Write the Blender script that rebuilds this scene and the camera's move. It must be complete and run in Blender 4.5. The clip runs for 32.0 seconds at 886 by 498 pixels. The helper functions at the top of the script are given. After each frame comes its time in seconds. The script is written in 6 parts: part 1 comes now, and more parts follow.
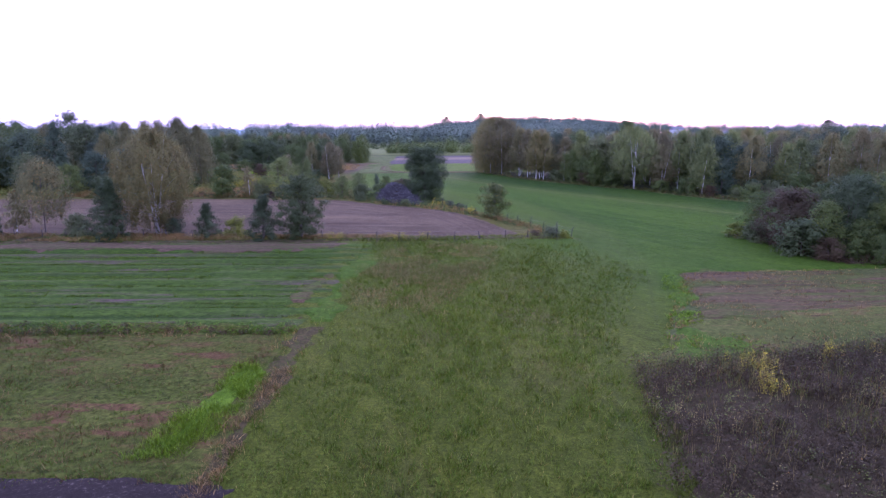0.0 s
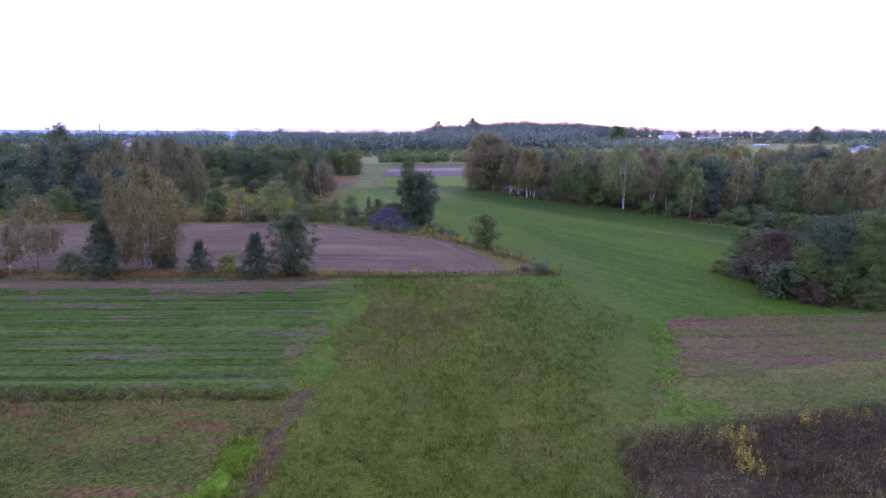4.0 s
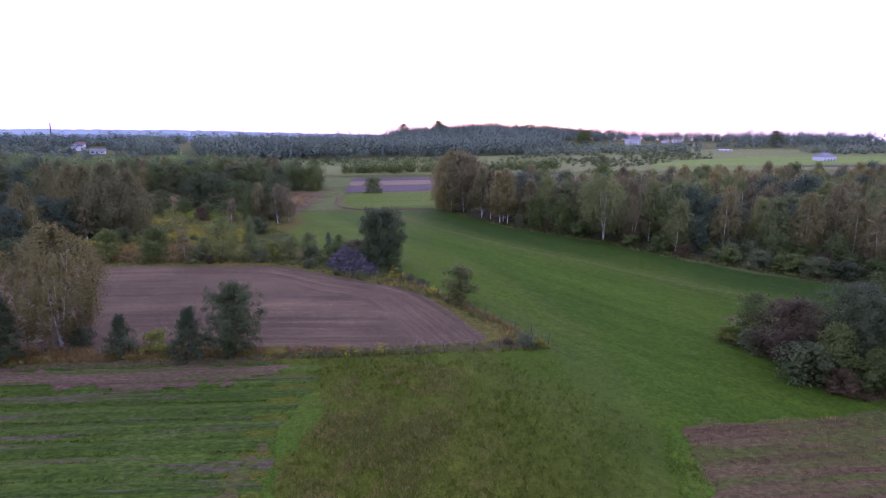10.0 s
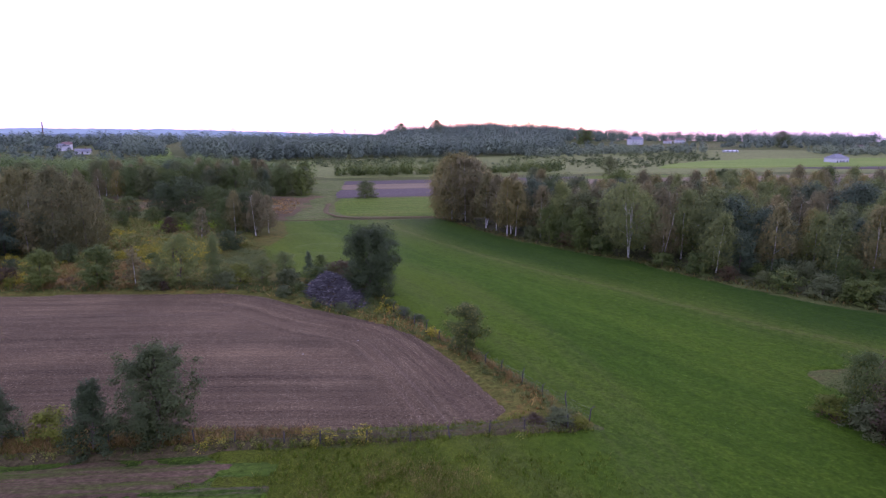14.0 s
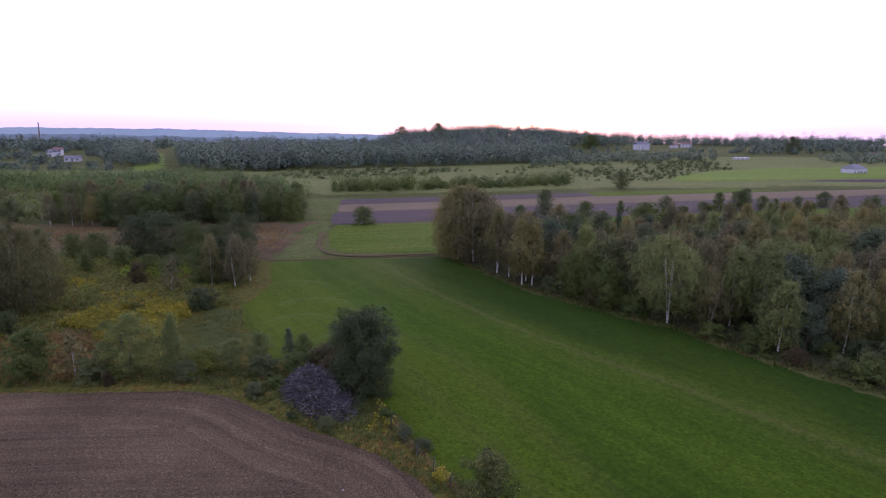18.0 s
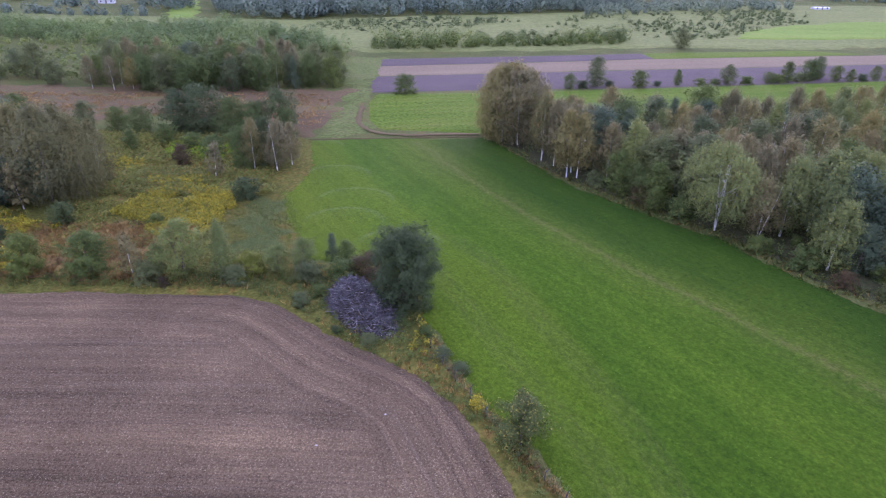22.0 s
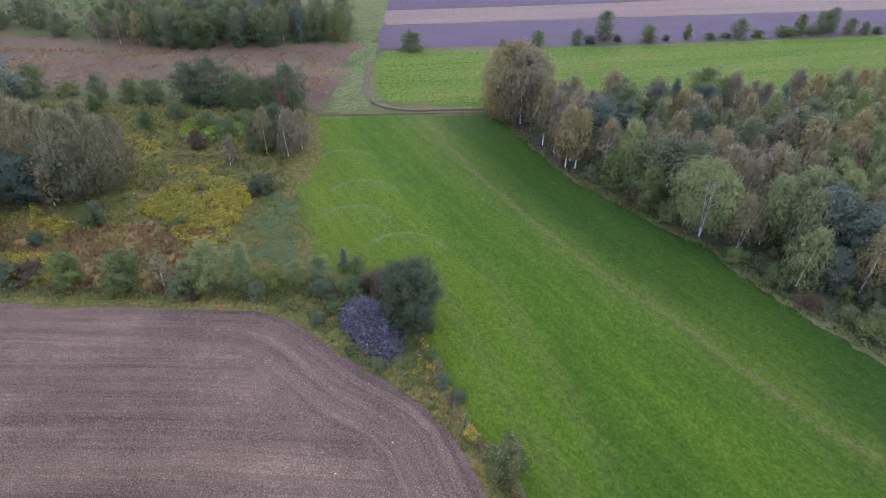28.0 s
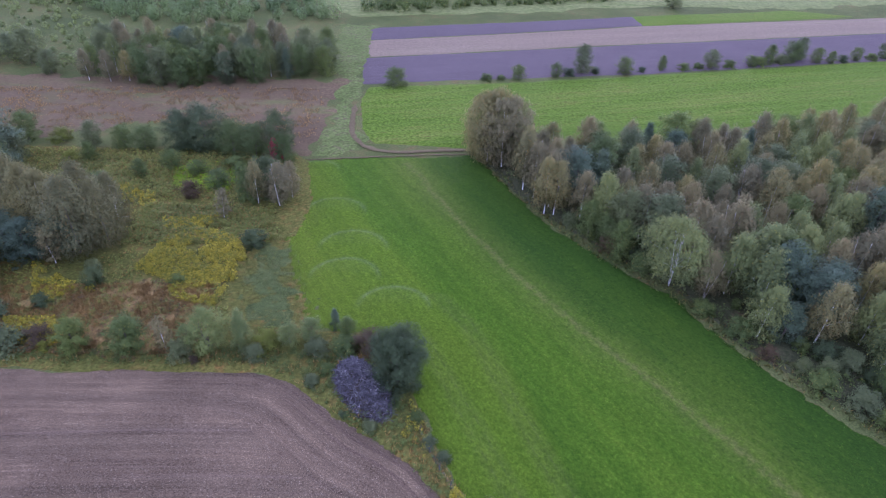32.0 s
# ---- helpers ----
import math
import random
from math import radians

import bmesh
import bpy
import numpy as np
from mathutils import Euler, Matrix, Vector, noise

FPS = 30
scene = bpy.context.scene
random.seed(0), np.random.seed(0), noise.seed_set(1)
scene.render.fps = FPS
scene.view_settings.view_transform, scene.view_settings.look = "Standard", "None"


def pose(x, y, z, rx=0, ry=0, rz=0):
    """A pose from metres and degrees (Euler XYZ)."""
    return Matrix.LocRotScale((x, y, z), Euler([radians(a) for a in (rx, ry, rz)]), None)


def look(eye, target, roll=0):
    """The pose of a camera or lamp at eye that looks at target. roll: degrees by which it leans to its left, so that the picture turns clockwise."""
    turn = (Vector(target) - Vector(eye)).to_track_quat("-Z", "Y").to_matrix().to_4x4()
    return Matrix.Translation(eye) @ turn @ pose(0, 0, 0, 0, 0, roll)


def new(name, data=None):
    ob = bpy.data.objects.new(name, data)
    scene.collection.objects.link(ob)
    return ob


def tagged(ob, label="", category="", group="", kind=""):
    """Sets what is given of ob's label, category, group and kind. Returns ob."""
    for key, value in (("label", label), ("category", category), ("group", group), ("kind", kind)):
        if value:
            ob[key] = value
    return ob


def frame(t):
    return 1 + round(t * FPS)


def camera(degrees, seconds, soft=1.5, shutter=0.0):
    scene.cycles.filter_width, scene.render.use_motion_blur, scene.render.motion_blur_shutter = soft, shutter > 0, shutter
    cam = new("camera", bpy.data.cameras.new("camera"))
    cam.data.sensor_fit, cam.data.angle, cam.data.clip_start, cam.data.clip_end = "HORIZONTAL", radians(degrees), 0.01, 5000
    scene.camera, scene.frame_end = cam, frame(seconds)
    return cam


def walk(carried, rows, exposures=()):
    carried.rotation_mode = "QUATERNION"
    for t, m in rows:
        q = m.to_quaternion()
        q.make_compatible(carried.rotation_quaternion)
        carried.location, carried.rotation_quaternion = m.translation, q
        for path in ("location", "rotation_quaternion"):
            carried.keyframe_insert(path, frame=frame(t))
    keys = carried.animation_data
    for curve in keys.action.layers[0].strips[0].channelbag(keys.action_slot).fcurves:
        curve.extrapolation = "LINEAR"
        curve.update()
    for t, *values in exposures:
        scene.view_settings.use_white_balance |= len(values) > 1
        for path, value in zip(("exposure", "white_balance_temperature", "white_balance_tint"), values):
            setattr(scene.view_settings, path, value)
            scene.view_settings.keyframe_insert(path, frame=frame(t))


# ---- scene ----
cam = camera(71.5, 32.0, soft=1.15)
METRES, EYE, TILT, LEAN, TURN = 100.0, 14.2, -11.0, 0.0, 0.0
ROWS = [
    (0.0, 0.0, 0.0, 0.0, 0.0, 0.0, 0.0),
    (0.5, 0.0004, -0.0013, 0.0046, 0.07, 0.02, -0.04),
    (1.0, 0.0007, -0.0026, 0.0093, 0.13, 0.03, -0.08),
    (1.5, 0.0009, -0.0038, 0.0144, 0.18, 0.04, -0.12),
    (2.0, 0.0012, -0.005, 0.0205, 0.22, 0.06, -0.15),
    (2.5, 0.0015, -0.0063, 0.027, 0.16, 0.08, -0.14),
    (3.0, 0.0017, -0.0079, 0.0334, -0.53, 0.09, -0.03),
    (3.5, 0.0017, -0.0095, 0.0399, -0.73, 0.09, -0.01),
    (5.5, 0.0006, -0.0138, 0.0659, -1.09, 0.18, 0.01),
    (6.0, -0.0001, -0.0111, 0.0711, -1.74, 0.12, 0.1),
    (6.5, -0.001, -0.003, 0.0768, -2.05, 0.09, 0.12),
    (7.0, -0.002, 0.0082, 0.0834, -2.45, 0.08, 0.19),
    (7.5, -0.0031, 0.0212, 0.0906, -3.0, 0.05, 0.28),
    (8.0, -0.0045, 0.0367, 0.0981, -3.26, 0.02, 0.31),
    (8.5, -0.0052, 0.0531, 0.1059, -3.53, 0.01, 0.37),
    (9.0, -0.0045, 0.0709, 0.1132, -3.69, 0.02, 0.39),
    (9.5, -0.0027, 0.0887, 0.1212, -3.8, 0.01, 0.4),
    (10.0, -0.0005, 0.107, 0.1294, -3.88, -0.01, 0.39),
    (10.5, 0.0016, 0.1268, 0.137, -3.93, -0.02, 0.37),
    (11.0, 0.003, 0.1476, 0.1421, -3.98, -0.01, 0.36),
    (11.5, 0.0044, 0.1704, 0.1461, -3.99, -0.01, 0.39),
    (12.0, 0.0052, 0.1942, 0.15, -4.02, -0.02, 0.35),
    (12.5, 0.0058, 0.2187, 0.1544, -4.03, -0.04, 0.35),
    (13.0, 0.0063, 0.2448, 0.1583, -4.04, -0.04, 0.36),
    (13.5, 0.0067, 0.2712, 0.1623, -4.08, -0.04, 0.37),
    (15.5, 0.0084, 0.3752, 0.1961, -4.15, -0.1, 0.3),
    (16.0, 0.0088, 0.4012, 0.2121, -4.2, -0.15, 0.26),
    (16.5, 0.009, 0.4273, 0.229, -4.28, -0.19, 0.3),
    (17.0, 0.0097, 0.4536, 0.2464, -4.33, -0.17, 0.26),
    (17.5, 0.0098, 0.4711, 0.2632, -4.35, -0.18, 0.26),
    (18.0, 0.0092, 0.4784, 0.2776, -4.05, -0.18, 0.18),
    (18.5, 0.0083, 0.4813, 0.2906, -2.06, -0.22, -0.19),
    (19.0, 0.0084, 0.484, 0.2997, -1.79, -1.14, -0.25),
    (19.5, 0.0089, 0.4873, 0.3074, -1.44, -8.95, -0.52),
    (20.0, 0.0077, 0.4925, 0.3186, -0.96, -14.45, -0.77),
    (20.5, 0.0072, 0.4951, 0.3274, -0.68, -14.41, -0.88),
    (21.0, 0.0068, 0.4973, 0.3375, -0.45, -14.36, -0.97),
    (21.5, 0.0064, 0.4991, 0.3489, -0.31, -14.32, -1.02),
    (22.0, 0.0062, 0.5004, 0.3619, -0.18, -14.33, -1.07),
    (22.5, 0.0062, 0.5003, 0.3749, -0.12, -14.28, -1.11),
    (23.0, 0.0063, 0.4988, 0.3884, -0.07, -14.28, -1.17),
    (23.5, 0.0059, 0.4968, 0.4022, -0.06, -14.27, -1.21),
    (24.0, 0.0062, 0.494, 0.4175, 0.01, -14.27, -1.26),
    (24.5, 0.0065, 0.4912, 0.4332, 0.06, -14.26, -1.3),
    (25.0, 0.0067, 0.4878, 0.446, 0.19, -15.55, -1.4),
    (25.5, 0.0072, 0.4862, 0.4611, 0.41, -21.1, -1.56),
    (25.9, 0.007, 0.4845, 0.4735, 0.43, -22.65, -1.6),
    (27.5, 0.0063, 0.4775, 0.5231, 0.49, -22.76, -1.63),
    (28.0, 0.0066, 0.4751, 0.537, 0.52, -22.79, -1.65),
    (28.5, 0.0069, 0.4727, 0.551, 0.57, -22.77, -1.66),
    (29.0, 0.0068, 0.4706, 0.5654, 0.63, -22.78, -1.69),
    (29.5, 0.0066, 0.4682, 0.5798, 0.64, -22.77, -1.71),
    (30.0, 0.0065, 0.4654, 0.5942, 0.65, -22.8, -1.72),
    (30.5, 0.0059, 0.4631, 0.608, 0.64, -22.76, -1.77),
    (31.0, 0.0064, 0.4606, 0.6229, 0.67, -22.79, -1.77),
    (31.5, 0.0068, 0.4574, 0.6387, -0.09, -22.82, -1.66),
    (32.0, 0.0052, 0.4544, 0.653, -0.92, -22.81, -1.55),
]
walk(cam, [(t, pose(0, 0, EYE, TILT, LEAN, TURN) @ pose(METRES * x, METRES * y, METRES * z, 90 + pitch, roll, yaw)) for t, x, y, z, yaw, pitch, roll in ROWS],
     [(0, 0.67, 4840, 41), (3.5, 0.61, 4880, 41), (6, 0.43, 5060, 41), (9, 0.32, 5190, 40), (13, 0.22, 5330, 38), (16, 0.1, 5540, 31), (17.2, -0.1, 5650, 28), (18.8, -0.24, 5680, 26), (19.4, -0.26, 5660, 25), (20.0, 0.02, 5480, 29), (20.5, 0.36, 5430, 29), (21, 0.72, 5350, 29), (22, 0.99, 5250, 29), (24.3, 0.93, 5170, 31), (25.3, 0.82, 5150, 31), (28, 1.03, 5180, 25), (30, 1.02, 5030, 27), (32, 1.0, 4920, 29)])

# ---- world and sun: a dim sun low over the far hill, under a bright thin veil of cloud ----
SUN_AZ, SUN_EL = 12.0, 4.0
world = bpy.data.worlds.new("evening_sky")
scene.world = world
world.use_nodes = True
wn, wl = world.node_tree.nodes, world.node_tree.links
wn.clear()
w_out, w_bg, w_sky, w_add = (wn.new(k) for k in ("ShaderNodeOutputWorld", "ShaderNodeBackground", "ShaderNodeTexSky", "ShaderNodeMixRGB"))
w_sky.sky_type, w_sky.sun_disc = "NISHITA", False
w_sky.sun_elevation, w_sky.sun_rotation = radians(SUN_EL), radians(SUN_AZ)
w_sky.dust_density, w_sky.air_density = 2.0, 1.0
w_add.blend_type = "ADD"
w_add.inputs[0].default_value = 1.0
w_add.inputs[2].default_value = (17.0, 16.6, 21.5, 1)
w_bg.inputs[1].default_value = 0.13
wl.new(w_sky.outputs[0], w_add.inputs[1])
w_co, w_split, w_ramp, w_mul = (wn.new(k) for k in ("ShaderNodeTexCoord", "ShaderNodeSeparateXYZ", "ShaderNodeValToRGB", "ShaderNodeMixRGB"))
w_mul.blend_type = "MULTIPLY"
w_mul.inputs[0].default_value = 1.0
for at in (0.12, 0.35):
    w_ramp.color_ramp.elements.new(at)
for e, v in zip(w_ramp.color_ramp.elements, ((0.46, 0.4, 0.42), (1.0, 1.0, 1.0), (0.92, 0.92, 0.92), (0.52, 0.52, 0.52))):
    e.color = (*v, 1)
wl.new(w_co.outputs["Generated"], w_split.inputs[0])
wl.new(w_split.outputs[2], w_ramp.inputs[0])
wl.new(w_add.outputs[0], w_mul.inputs[1])
wl.new(w_ramp.outputs[0], w_mul.inputs[2])
wl.new(w_mul.outputs[0], w_bg.inputs[0])
wl.new(w_bg.outputs[0], w_out.inputs[0])

sun_data = bpy.data.lights.new("sun", "SUN")
sun_data.energy, sun_data.angle, sun_data.color = 0.8, radians(12), (1.0, 0.86, 0.78)
sun = new("sun", sun_data)
sa, se = radians(SUN_AZ), radians(SUN_EL)
sun_dir = Vector((math.sin(sa) * math.cos(se), math.cos(sa) * math.cos(se), math.sin(se)))
sun.matrix_world = look(sun_dir * 400, (0, 0, 0))


# ---- noise and land ----
def hash01(i, j, seed):
    v = np.sin(i * 127.1 + j * 311.7 + seed * 74.7) * 43758.5453
    return v - np.floor(v)


def vnoise(x, y, seed=0):
    """Smooth value noise in 0..1."""
    i, j = np.floor(x), np.floor(y)
    u, v = x - i, y - j
    u, v = u * u * (3 - 2 * u), v * v * (3 - 2 * v)
    a, b = hash01(i, j, seed), hash01(i + 1, j, seed)
    c, d = hash01(i, j + 1, seed), hash01(i + 1, j + 1, seed)
    return (a * (1 - u) + b * u) * (1 - v) + (c * (1 - u) + d * u) * v


def fbm(x, y, seed=0):
    return (vnoise(x, y, seed) * 4 + vnoise(2.1 * x, 2.1 * y, seed + 1) * 2 + vnoise(4.3 * x, 4.3 * y, seed + 2)) / 7


def smooth(a, b, v):
    u = np.clip((np.asarray(v, float) - a) / (b - a), 0, 1)
    return u * u * (3 - 2 * u)


def land(x, y):
    """Height of the ground: flat fields, rising gently far away."""
    x, y = np.asarray(x, float), np.asarray(y, float)
    z = 6.0 * smooth(420, 900, y) * (0.45 + 0.55 * smooth(0, 300, x))
    z = z + 18.0 * np.exp(-((x - 130) / 170) ** 2 - ((y - 1080) / 190) ** 2)
    z = z + 4.0 * smooth(900, 1500, y) * smooth(100, 500, x)
    return z - 0.034 * np.maximum(0, y - 1180)


def inside(poly, x, y):
    """Distance to a polygon's edge, positive inside."""
    p = np.array(poly, float)
    q = np.roll(p, -1, 0)
    best = np.full(x.shape, 1e9)
    odd = np.zeros(x.shape, bool)
    for (ax, ay), (bx, by) in zip(p, q):
        dx, dy = bx - ax, by - ay
        t = np.clip(((x - ax) * dx + (y - ay) * dy) / (dx * dx + dy * dy + 1e-9), 0, 1)
        best = np.minimum(best, np.hypot(x - ax - t * dx, y - ay - t * dy))
        if ay != by:
            odd ^= ((ay > y) != (by > y)) & (x < (bx - ax) * (y - ay) / (by - ay) + ax)
    return np.where(odd, best, -best)


def mesh_from(name, verts, faces, mat=None, soft_shade=False, normals=None):
    """A mesh from arrays of corners and of triangles or quads."""
    verts, faces = np.asarray(verts, np.float32), np.asarray(faces, np.int32)
    me = bpy.data.meshes.new(name)
    n, k = faces.shape
    me.vertices.add(len(verts))
    me.vertices.foreach_set("co", verts.ravel())
    me.loops.add(n * k)
    me.loops.foreach_set("vertex_index", faces.ravel())
    me.polygons.add(n)
    me.polygons.foreach_set("loop_start", np.arange(0, n * k, k, dtype=np.int32))
    me.polygons.foreach_set("loop_total", np.full(n, k, np.int32))
    me.polygons.foreach_set("use_smooth", np.full(n, soft_shade))
    me.update(calc_edges=True)
    if normals is not None:
        me.polygons.foreach_set("use_smooth", np.ones(n, bool))
        me.normals_split_custom_set_from_vertices(np.asarray(normals, np.float32))
    if mat:
        me.materials.append(mat)
    return me


def part(name, bm, material, parent, label=""):
    me = bm
    if isinstance(bm, bmesh.types.BMesh):
        me = bpy.data.meshes.new(name)
        bm.to_mesh(me)
        bm.free()
        me.materials.append(material)
    ob = new(name, me)
    ob.parent = parent
    return tagged(ob, label)


def thing(name, label, category, group="", kind="", at=(0, 0, 0)):
    ob = new(name)
    ob.empty_display_size = 0.2
    ob.location = at
    return tagged(ob, label, category, group, kind)


# ---- materials ----
class Shade:
    """A small helper to wire a node material."""

    def __init__(self, name, rough=0.95, spec=0.02):
        self.mat = bpy.data.materials.new(name)
        self.mat.use_nodes = True
        self.n, self.l = self.mat.node_tree.nodes, self.mat.node_tree.links
        self.bsdf = self.n["Principled BSDF"]
        self.bsdf.inputs["Roughness"].default_value = rough
        self.bsdf.inputs["Specular IOR Level"].default_value = spec
        self.co = self.n.new("ShaderNodeTexCoord").outputs["Object"]

    def noise(self, scale, detail=4.0, stretch=(1, 1, 1), turn=0.0, rough=0.55, warp=0.0):
        m = self.n.new("ShaderNodeMapping")
        m.vector_type = "TEXTURE"
        m.inputs["Scale"].default_value = tuple(1 / k for k in stretch)
        m.inputs["Rotation"].default_value = (0, 0, radians(turn))
        t = self.n.new("ShaderNodeTexNoise")
        t.inputs["Scale"].default_value, t.inputs["Detail"].default_value = scale, detail
        t.inputs["Roughness"].default_value, t.inputs["Distortion"].default_value = rough, warp
        self.l.new(self.co, m.inputs[0])
        self.l.new(m.outputs[0], t.inputs["Vector"])
        return t.outputs["Fac"]

    def ramp(self, fac, stops):
        r = self.n.new("ShaderNodeValToRGB")
        while len(r.color_ramp.elements) < len(stops):
            r.color_ramp.elements.new(0.5)
        for e, (p, c) in zip(r.color_ramp.elements, stops):
            e.position, e.color = p, (*c, 1)
        self.l.new(fac, r.inputs[0])
        return r.outputs[0]

    def mix(self, fac, a, b, kind="MIX"):
        m = self.n.new("ShaderNodeMixRGB")
        m.blend_type = kind
        for k, v in enumerate((fac, a, b)):
            if isinstance(v, (int, float)):
                m.inputs[k].default_value = v if k == 0 else (v, v, v, 1)
            elif isinstance(v, tuple):
                m.inputs[k].default_value = (*v, 1)
            else:
                self.l.new(v, m.inputs[k])
        return m.outputs[0]

    def grey(self, fac, lo, hi, a=0.0, b=1.0):
        m = self.n.new("ShaderNodeMapRange")
        for k, v in enumerate((lo, hi, a, b), 1):
            m.inputs[k].default_value = v
        self.l.new(fac, m.inputs[0])
        return m.outputs[0]

    def island(self):
        return self.n.new("ShaderNodeNewGeometry").outputs["Random Per Island"]

    def own(self):
        return self.n.new("ShaderNodeObjectInfo").outputs["Random"]

    def done(self, colour, bump=None, height=0.05, strength=0.6):
        self.l.new(colour, self.bsdf.inputs["Base Color"])
        if bump is not None:
            b = self.n.new("ShaderNodeBump")
            b.inputs["Strength"].default_value, b.inputs["Distance"].default_value = strength, height
            self.l.new(bump, b.inputs["Height"])
            self.l.new(b.outputs[0], self.bsdf.inputs["Normal"])
        return self.mat


def grassy(name, dark, mid, light, other, patch=0.06, stretch=(1, 1, 1), turn=0.0, amount=0.5, fine=3.0, bump=0.12, rough=1.0):
    """Grass or herbs seen from above: broad patches, streaks and fine tufts."""
    s = Shade(name)
    broad = s.noise(patch, 5, stretch, turn, 0.6)
    tuft = s.noise(fine, 6, (1, 1, 1), 0, 0.75)
    mid_n = s.noise(patch * 9, 4, stretch, turn, 0.6)
    base = s.ramp(s.mix(0.45, broad, tuft), [(0.34, dark), (0.5, mid), (0.66, light)])
    col = s.mix(s.mix(1.0, s.grey(mid_n, 0.5, 0.68), s.grey(broad, 0.42, 0.6, 0.15, amount * 1.6), "MULTIPLY"), base, other)
    col = s.mix(1.0, col, s.ramp(tuft, [(0.3, (1 - 0.5 * rough,) * 3), (0.65, (1 + 0.3 * rough,) * 3)]), "MULTIPLY")
    return s.done(col, tuft, bump, 0.8)


def soil(name, dark, light, rows_turn=0.0, stretch=(0.05, 1.0, 1.0), fine=5.0, straw=(0.3, 0.25, 0.19), straw_amount=0.4):
    s = Shade(name)
    streak = s.noise(0.7, 5, stretch, rows_turn, 0.6)
    broad = s.noise(0.045, 4, (1, 1, 1), 0, 0.55)
    clod = s.noise(fine, 7, (1, 1, 1), 0, 0.8)
    col = s.ramp(s.mix(0.5, streak, broad), [(0.36, dark), (0.64, light)])
    col = s.mix(s.mix(1.0, s.grey(clod, 0.56, 0.68), s.grey(streak, 0.4, 0.62, 0.1, straw_amount * 2), "MULTIPLY"), col, straw)
    col = s.mix(1.0, col, s.ramp(clod, [(0.3, (0.6, 0.6, 0.6)), (0.6, (1.1, 1.1, 1.1))]), "MULTIPLY")
    return s.done(col, s.mix(0.5, clod, streak), 0.12, 0.8)


def leafy(name, dark, mid, light, odd=None, odd_share=0.0, glow=0.45, spread=0.3):
    """Leaves: hue by leaf and by tree, light passing through."""
    s = Shade(name, 0.7, 0.1)
    leaf, tree = s.island(), s.own()
    col = s.ramp(leaf, [(0.0, tuple(spread * u + (1 - spread) * v for u, v in zip(dark, mid))), (0.55, mid), (1.0, tuple(spread * u + (1 - spread) * v for u, v in zip(light, mid)))])
    col = s.mix(1.0, col, s.ramp(tree, [(0.0, (0.8, 0.83, 0.88)), (0.5, (1.0, 1.0, 1.0)), (1.0, (1.15, 1.1, 0.97))]), "MULTIPLY")
    clump = s.noise(0.9, 3)
    col = s.mix(1.0, col, s.ramp(clump, [(0.3, (0.82, 0.84, 0.86)), (0.7, (1.14, 1.12, 1.08))]), "MULTIPLY")
    stand = s.noise(0.035, 3)
    col = s.mix(1.0, col, s.ramp(stand, [(0.36, (0.76, 0.8, 0.84)), (0.64, (1.22, 1.2, 1.1))]), "MULTIPLY")
    if odd:
        col = s.mix(s.grey(leaf, 1 - odd_share - 0.01, 1 - odd_share), col, odd)
    s.done(col)
    tr = s.n.new("ShaderNodeBsdfTranslucent")
    s.l.new(col, tr.inputs[0])
    mx = s.n.new("ShaderNodeMixShader")
    mx.inputs[0].default_value = glow
    s.l.new(s.bsdf.outputs[0], mx.inputs[1])
    s.l.new(tr.outputs[0], mx.inputs[2])
    s.l.new(mx.outputs[0], s.n["Material Output"].inputs[0])
    return s.mat


def plain(name, a, b, scale=3.0, rough=0.8, stretch=(1, 1, 1), bump=0.01):
    s = Shade(name, rough, 0.3)
    f = s.noise(scale, 5, stretch)
    return s.done(s.ramp(f, [(0.35, a), (0.65, b)]), f, bump)


M_GROUND = grassy("rough_grass", (0.0287, 0.0378, 0.0112), (0.0489, 0.0581, 0.0167), (0.0747, 0.0755, 0.0242), (0.0804, 0.0581, 0.0223), 0.03)


